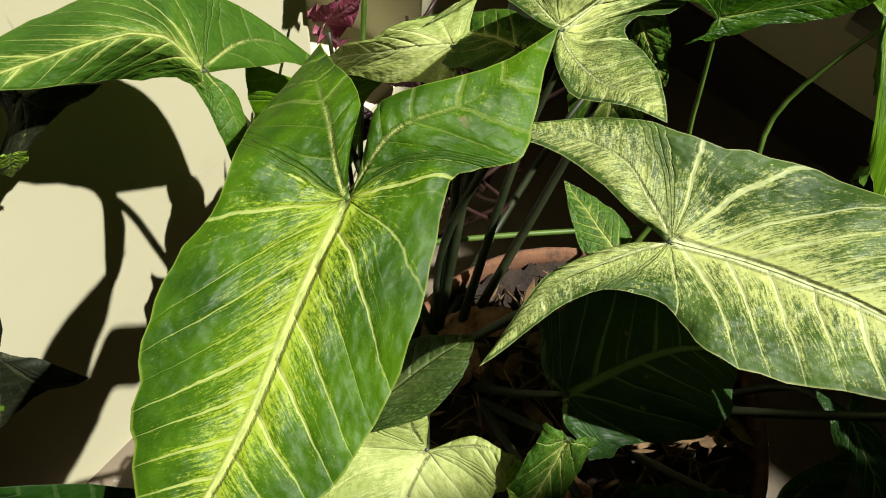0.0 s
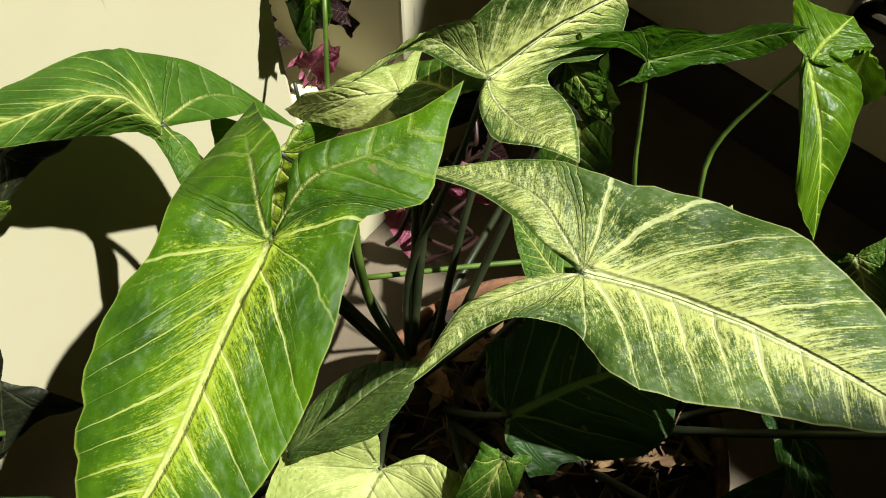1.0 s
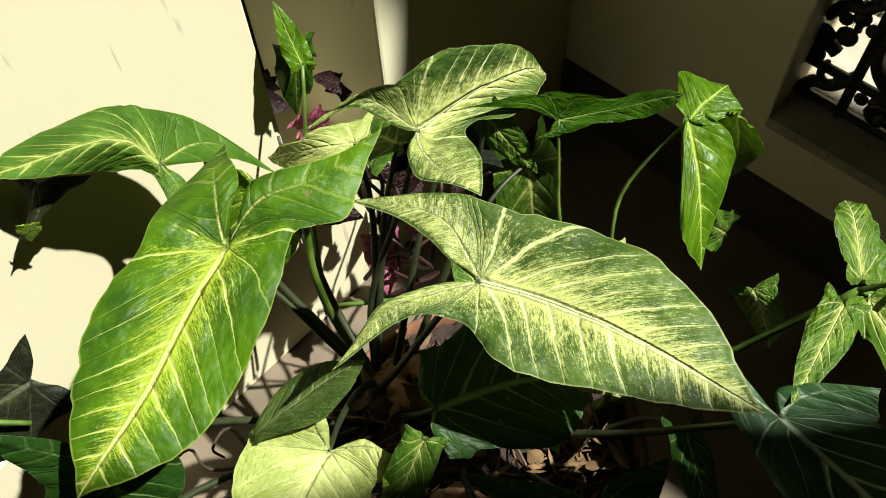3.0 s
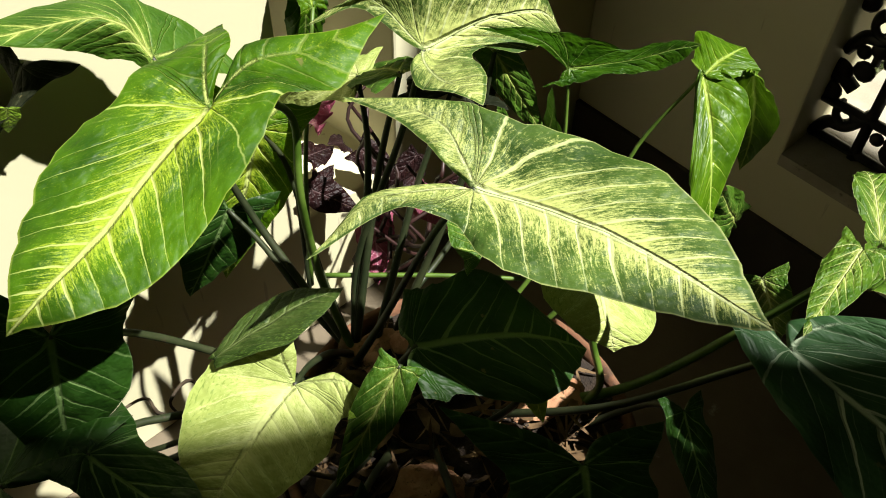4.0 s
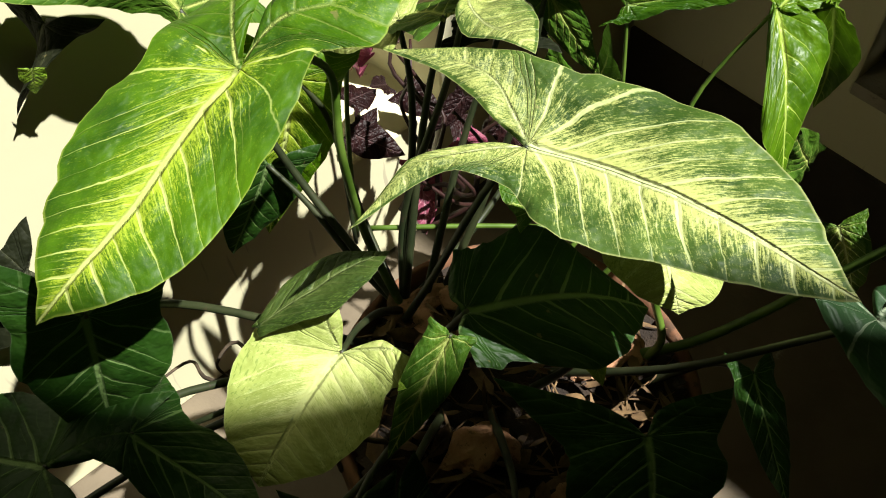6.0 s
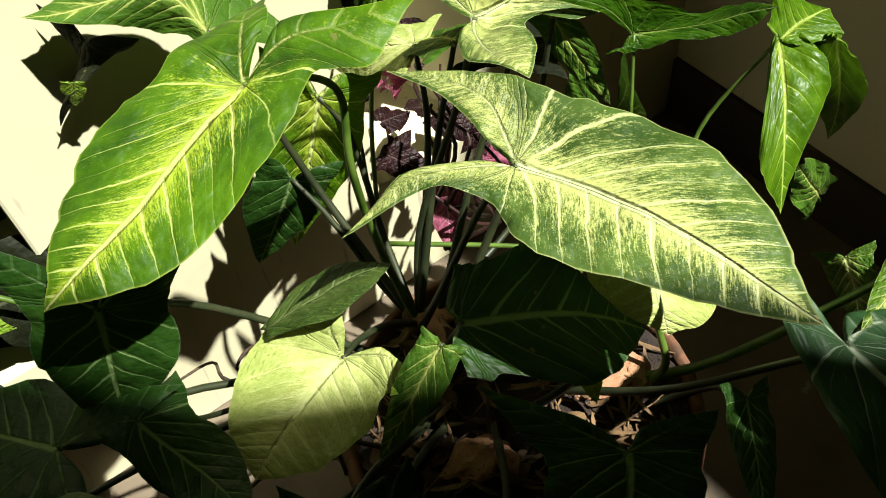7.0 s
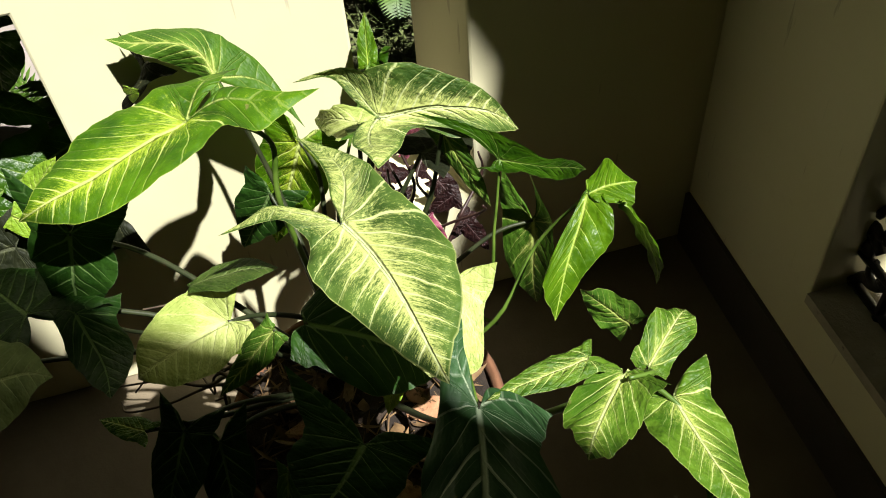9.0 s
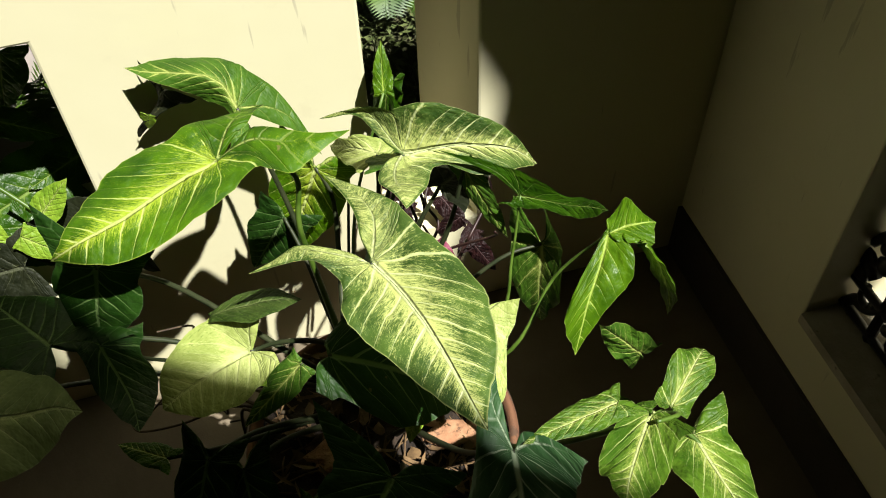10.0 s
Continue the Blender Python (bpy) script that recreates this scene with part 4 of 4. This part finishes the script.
for k in range(9):
    x = 0.030 + 0.145 * k
    part("bar", flat_bar([(x - 0.001, GZ - 0.004), (x, (GZ + GTOP) / 2), (x, GTOP)], 0.0062, 0.006, 2), IRON, grille)
for z in (GZ + 0.006, 0.284, GTOP):
    part("rail", flat_bar([(-0.022, z), (0.6, z), (1.30, z)], 0.0052, 0.007, 2), IRON, grille)
for k in range(8):
    x0 = 0.078 + 0.145 * k
    for j in range(6):
        z0 = 0.332 + 0.088 * j
        part("ring", ring(x0, z0, 0.040, 0.0052), IRON, grille)
        part("scroll", curl(x0 + 0.022, z0 - 0.004, 0.018, -0.5, -1 if j % 2 else 1), IRON, grille)
        part("boss", ornament(x0 + 0.054, z0 + 0.028, 0.016, 0.9, bmesh.new()), IRON, grille)
        part("boss", ornament(x0 + 0.054, z0 - 0.028, 0.016, -0.9, bmesh.new()), IRON, grille)
    for dx in (-0.026, 0.010, 0.046):
        part("boss", ornament(x0 + dx, 0.258, 0.015, 1.2 if dx < 0 else 2.0, bmesh.new()), IRON, grille)
        part("scroll", curl(x0 + dx + 0.012, 0.262, 0.012, 0.4, 1), IRON, grille)
for j in range(6):
    z0 = 0.236 + 0.102 * j
    part("boss", ornament(0.002, z0 + 0.070, 0.023, 2.6, bmesh.new()), IRON, grille)
    part("boss", ornament(0.010, z0 + 0.105, 0.015, 1.6, bmesh.new()), IRON, grille)
    part("scroll", curl(0.008, z0 + 0.040, 0.014, 2.2, 1), IRON, grille)
    part("scroll", flat_bar([(-0.020, z0 + 0.004), (-0.008, z0 + 0.024), (0.010, z0 + 0.030), (0.029, z0 + 0.056)], 0.0052, 0.007), IRON, grille)

# ---- plants by the slot and outside ----
slot_plant = thing("croton_plant", "small croton with crinkled green and pink leaves in the wall slot", "plant")
part("stem", tube([(-0.190, 0.215, 0.26), (-0.205, 0.235, 0.38), (-0.238, 0.279, 0.480)], 0.0022, 0.0014), PETIOLE, slot_plant)
part("stem", tube([(-0.185, 0.210, 0.26), (-0.208, 0.225, 0.36), (-0.232, 0.240, 0.44)], 0.0018, 0.0012), SHADE_STEM, slot_plant)
leaf(slot_plant, GLOSSY, (-0.238, 0.279, 0.480), (-0.266, 0.286, 0.520), width=0.55, lobe=0.2, up=(1, -0.4, 0.5), label="crinkled green leaf", wave=0.03)
leaf(slot_plant, DEEP, (-0.256, 0.288, 0.480), (-0.262, 0.279, 0.402), width=0.55, lobe=0.2, up=(1, -0.4, 0.5), label="crinkled dark leaf", wave=0.05)
leaf(slot_plant, PINK_LEAF, (-0.318, 0.318, 0.305), (-0.292, 0.330, 0.340), width=0.9, lobe=0.3, up=(0.7, -0.4, 0.6), label="curled pink leaf", wave=0.12)
leaf(slot_plant, PINK_LEAF, (-0.310, 0.312, 0.300), (-0.285, 0.302, 0.325), width=0.8, lobe=0.3, up=(0.7, -0.5, 0.5), label="curled pink leaf", wave=0.12)

purple = thing("purple_stem_plant", "tangle of thin wine-red stems and pink leaves", "plant")
rng = random.Random(11)
for i in range(9):
    o = Vector((rng.uniform(-0.20, -0.13), rng.uniform(0.25, 0.31), 0.27))
    pts = [o]
    for k in range(4):
        pts.append(pts[-1] + Vector((rng.uniform(-0.035, 0.03), rng.uniform(-0.02, 0.035), rng.uniform(0.012, 0.045))))
    part("stem", tube(pts, 0.0024, 0.0012, 6, 5), PURPLE, purple)
leaf(purple, PINK_LEAF, (-0.190, 0.286, 0.292), (-0.158, 0.262, 0.248), width=0.8, lobe=0.2, up=(1, -0.5, 0.3), label="wilted pink leaf", wave=0.03)
leaf(purple, PINK_LEAF, (-0.155, 0.300, 0.340), (-0.130, 0.320, 0.300), width=0.7, lobe=0.2, up=(1, -0.3, 0.5), label="pink leaf", wave=0.03)

# maroon leaves added to darken the sunlit slot sill and wall
for o, e in (((-0.275, 0.282, 0.262), (-0.245, 0.312, 0.236)), ((-0.282, 0.345, 0.268), (-0.250, 0.365, 0.240))):
    leaf(purple, MAROON, o, e, width=0.9, lobe=0.3, up=(0.7, -0.3, 0.6), label="dark maroon leaf added over a sunlit patch", wave=0.03)
rng = random.Random(15)
for i in range(9):
    o = Vector((rng.uniform(-0.42, -0.27), rng.uniform(0.28, 0.38), rng.uniform(0.235, 0.33)))
    d = Vector((rng.uniform(-0.3, 0.6), rng.uniform(-0.6, 0.6), rng.uniform(-0.3, 0.4))).normalized() * rng.uniform(0.025, 0.045)
    leaf(purple, MAROON, o, o + d, width=0.9, lobe=0.3, up=(0.4, -0.2, 0.9), label="dark maroon leaf added over a sunlit patch", wave=0.04)
rng = random.Random(12)
for i in range(3):
    o = Vector((rng.uniform(-0.25, -0.14), rng.uniform(0.27, 0.38), rng.uniform(0.25, 0.36)))
    d = Vector((rng.uniform(-0.2, 0.5), rng.uniform(-0.5, 0.8), rng.uniform(-0.8, 0.2))).normalized() * rng.uniform(0.035, 0.055)
    leaf(purple, MAROON, o, o + d, width=0.7, lobe=0.2, up=(0.8, -0.3, 0.6), label="dark maroon leaf added over a sunlit patch", wave=0.03)

dry_vine = thing("dry_vine", "tangle of thin dry brown vine stems beside the pot", "plant")
rng = random.Random(41)
for i in range(9):
    o = Vector((rng.uniform(-0.10, -0.02), rng.uniform(0.06, 0.14), rng.uniform(0.285, 0.315)))
    pts = [o]
    for k in range(4):
        pts.append(pts[-1] + Vector((rng.uniform(-0.05, 0.012), rng.uniform(-0.055, 0.005), rng.uniform(-0.035, 0.020))))
    part("stem", tube(pts, 0.0020, 0.0009, 6, 5), TWIG, dry_vine)

stick = mesh_object("garden_stick", tube([(-0.165, 0.210, 0.300), (-0.100, 0.278, 0.303), (-0.040, 0.340, 0.300)], 0.0022, 0.0018), PETIOLE)
tagged(stick, "thin green stick lying across the pot", "stick")

# leaves that reach in at the square opening
opening_plant = thing("money_plant", "trailing vine with small lime-green leaves at the wall opening", "plant")
leaf(opening_plant, LIME, (-0.285, -0.075, 0.375), (-0.290, -0.035, 0.415), width=0.8, lobe=0.12, up=(0.8, -0.2, 0.6), label="lime-green leaf")
leaf(opening_plant, LIME, (-0.270, -0.095, 0.370), (-0.250, -0.050, 0.340), width=0.75, lobe=0.12, up=(0.8, -0.2, 0.6), label="lime-green leaf")
leaf(opening_plant, LIME, (-0.290, -0.140, 0.390), (-0.270, -0.105, 0.340), width=0.75, lobe=0.12, up=(0.8, -0.2, 0.6), label="lime-green leaf")
part("stem", tube([(-0.40, -0.22, 0.47), (-0.32, -0.12, 0.42), (-0.275, -0.06, 0.37), (-0.25, -0.02, 0.33)], 0.0025, 0.002), PETIOLE, opening_plant)


def frond(parent, material, points, count, length, rise=0.3, lab=""):
    """A feathery frond: a rib with two ranks of narrow leaflets."""
    bm = tube(points, 0.0022, 0.0008, 5, 6)
    pts = curve_points(points, max(2, count // (len(points) - 1)))
    n = len(pts)
    for i in range(1, n - 1):
        d = (pts[i + 1] - pts[i - 1]).normalized()
        s = d.cross(Vector((0, 0, 1))).normalized()
        l = length * math.sin(math.pi * (0.12 + 0.86 * i / n)) ** 0.7
        for sign in (1, -1):
            tipv = pts[i] + (s * sign + d * 0.5 + Vector((0, 0, rise))).normalized() * l + Vector((0, 0, -0.25 * l))
            mid = pts[i].lerp(tipv, 0.45) + Vector((0, 0, 0.06 * l))
            w = d * (l * 0.10)
            a, b = bm.verts.new(pts[i]), bm.verts.new(tipv)
            m0, m1 = bm.verts.new(mid - w), bm.verts.new(mid + w)
            bm.faces.new((a, m0, b, m1) if sign > 0 else (a, m1, b, m0))
    return part("frond", bm, material, parent, lab)


def fern(name, label, origin, number, reach, count, length, seed, material):
    rng = random.Random(seed)
    ob = thing(name, label, "fern", "ferns outside the wall")
    o = Vector(origin)
    for i in range(number):
        a = rng.uniform(0, math.tau)
        r, h = reach * rng.uniform(0.5, 1.0), reach * rng.uniform(0.5, 1.4)
        out = Vector((math.cos(a) * r, math.sin(a) * r, 0))
        frond(ob, material, [o, o + out * 0.35 + Vector((0, 0, h * 0.7)), o + out * 0.8 + Vector((0, 0, h)), o + out * 1.15 + Vector((0, 0, h * 0.75))], count, length)
    return ob


GZ0 = FLOOR - 0.10
fern("garden_fern", "dense green fern outside the wall slot", (-1.10, 0.47, GZ0), 20, 0.15, 30, 0.050, 5, FERN)
fern("garden_fern", "dense green fern outside the wall slot", (-1.24, 0.58, GZ0), 18, 0.20, 30, 0.060, 6, FERN)
fern("garden_fern", "dense green fern outside the wall slot", (-1.22, 0.38, GZ0), 18, 0.20, 28, 0.060, 16, FERN)
fern("garden_fern", "grey-green fern in the shade outside the square opening", (-0.66, -0.06, GZ0), 16, 0.17, 26, 0.060, 26, FERN)
fern("garden_fern", "small sunlit fern outside the square opening", (-0.95, -0.20, GZ0), 10, 0.09, 20, 0.040, 27, FERN)

outer_plant = thing("broadleaf_shrub", "shrub of large dark leaves outside the square opening", "shrub")
rng = random.Random(21)
for i in range(30):
    o = Vector((-0.60 + rng.uniform(-0.16, 0.12), -0.32 + rng.uniform(-0.26, 0.14), rng.uniform(0.10, 0.42)))
    d = Vector((rng.uniform(-0.6, 1.0), rng.uniform(-0.8, 0.8), rng.uniform(-0.5, 0.3))).normalized() * rng.uniform(0.09, 0.15)
    leaf(outer_plant, DEEP, o, o + d, lobe=0.5, width=0.95, up=(0.5, 0.1, 1), label="large dark leaf")
    part("stem", tube([o, o + Vector((-0.02, 0.0, -0.15)), (-0.60 + rng.uniform(-0.03, 0.03), -0.28, GZ0)], 0.002, 0.004), SHADE_STEM, outer_plant)

# the two nearest leaves are added, extra dark, to cover the bright sill
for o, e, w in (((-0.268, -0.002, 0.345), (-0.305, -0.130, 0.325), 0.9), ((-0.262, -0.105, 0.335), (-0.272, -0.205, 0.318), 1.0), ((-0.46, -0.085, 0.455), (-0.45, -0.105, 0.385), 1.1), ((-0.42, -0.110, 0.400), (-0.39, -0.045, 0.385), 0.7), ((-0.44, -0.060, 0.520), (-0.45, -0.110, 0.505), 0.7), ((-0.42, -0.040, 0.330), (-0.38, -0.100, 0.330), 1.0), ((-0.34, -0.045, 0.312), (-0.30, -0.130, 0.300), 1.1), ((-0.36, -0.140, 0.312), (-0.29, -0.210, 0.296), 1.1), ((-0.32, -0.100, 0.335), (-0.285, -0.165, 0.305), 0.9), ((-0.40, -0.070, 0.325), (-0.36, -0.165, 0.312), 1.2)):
    leaf(outer_plant, SHADE_LEAF if o[0] > -0.27 else DEEP, o, e, lobe=0.4, width=w, up=(0.9, -0.2, 0.5), label="large dark leaf")
rng = random.Random(52)
cover = []
cover_faces = []
for i in range(900):
    o = Vector((rng.uniform(-1.05, -0.62), rng.uniform(0.28, 0.56), GZ0 + rng.uniform(0.005, 0.05)))
    a, l = rng.uniform(0, math.tau), rng.uniform(0.006, 0.013)
    d = Vector((math.cos(a) * l, math.sin(a) * l, rng.uniform(-0.3, 0.5) * l))
    w = Vector((-math.sin(a), math.cos(a), rng.uniform(-0.4, 0.4))) * l * 0.42
    k = len(cover)
    cover += [o - d, o + w, o + d, o - w]
    cover_faces += [(k, k + 1, k + 2, k + 3)]
cover_mesh = bpy.data.meshes.new("ground_cover")
cover_mesh.from_pydata(cover, [], cover_faces)
cover_mesh.materials.append(GRASS)
tagged(new("ground_cover", cover_mesh), "low small-leaved plants on dark soil by the wall", "ground cover", kind="stuff")
kerb = mesh_object("pavement", box(WB, 2.6, YB + 0.05, YB + 0.11, GZ0, GZ0 + 0.06), CONCRETE, smooth=False)
tagged(kerb, "pale sunlit concrete edging outside the grille", "pavement", kind="structure")
strip = mesh_object("pavement_side", box(-1.75, WB - 0.02, -1.7, 0.20, GZ0 - 0.02, GZ0 + 0.012), OUTER_WALL, smooth=False)
tagged(strip, "pinkish sunlit paving outside the wall", "pavement", kind="structure")
rng = random.Random(33)
verts, faces = [], []
for i in range(16000):
    if i < 13000:
        x, y = rng.uniform(-0.5, 1.1), YB + 0.12 + rng.random() ** 1.6 * 1.8
    else:
        x, y = -0.62 - rng.random() ** 1.5 * 1.2, rng.uniform(0.22, 1.5)
    h, a = rng.uniform(0.03, 0.10), rng.uniform(0, math.tau)
    lean = Vector((math.cos(a), math.sin(a), 0)) * h * rng.uniform(0.2, 0.9)
    w = Vector((-math.sin(a), math.cos(a), 0)) * 0.0018
    o = Vector((x, y, GZ0))
    k = len(verts)
    verts += [o - w, o + w, o + lean * 0.4 + w * 0.7 + Vector((0, 0, h * 0.6)), o + lean * 0.4 - w * 0.7 + Vector((0, 0, h * 0.6)), o + lean + Vector((0, 0, h * 0.85))]
    faces += [(k, k + 1, k + 2, k + 3), (k + 3, k + 2, k + 4)]
me = bpy.data.meshes.new("grass")
me.from_pydata(verts, [], faces)
me.materials.append(GRASS)
tagged(new("grass", me), "sparse sunlit green and straw grass", "grass", kind="stuff")
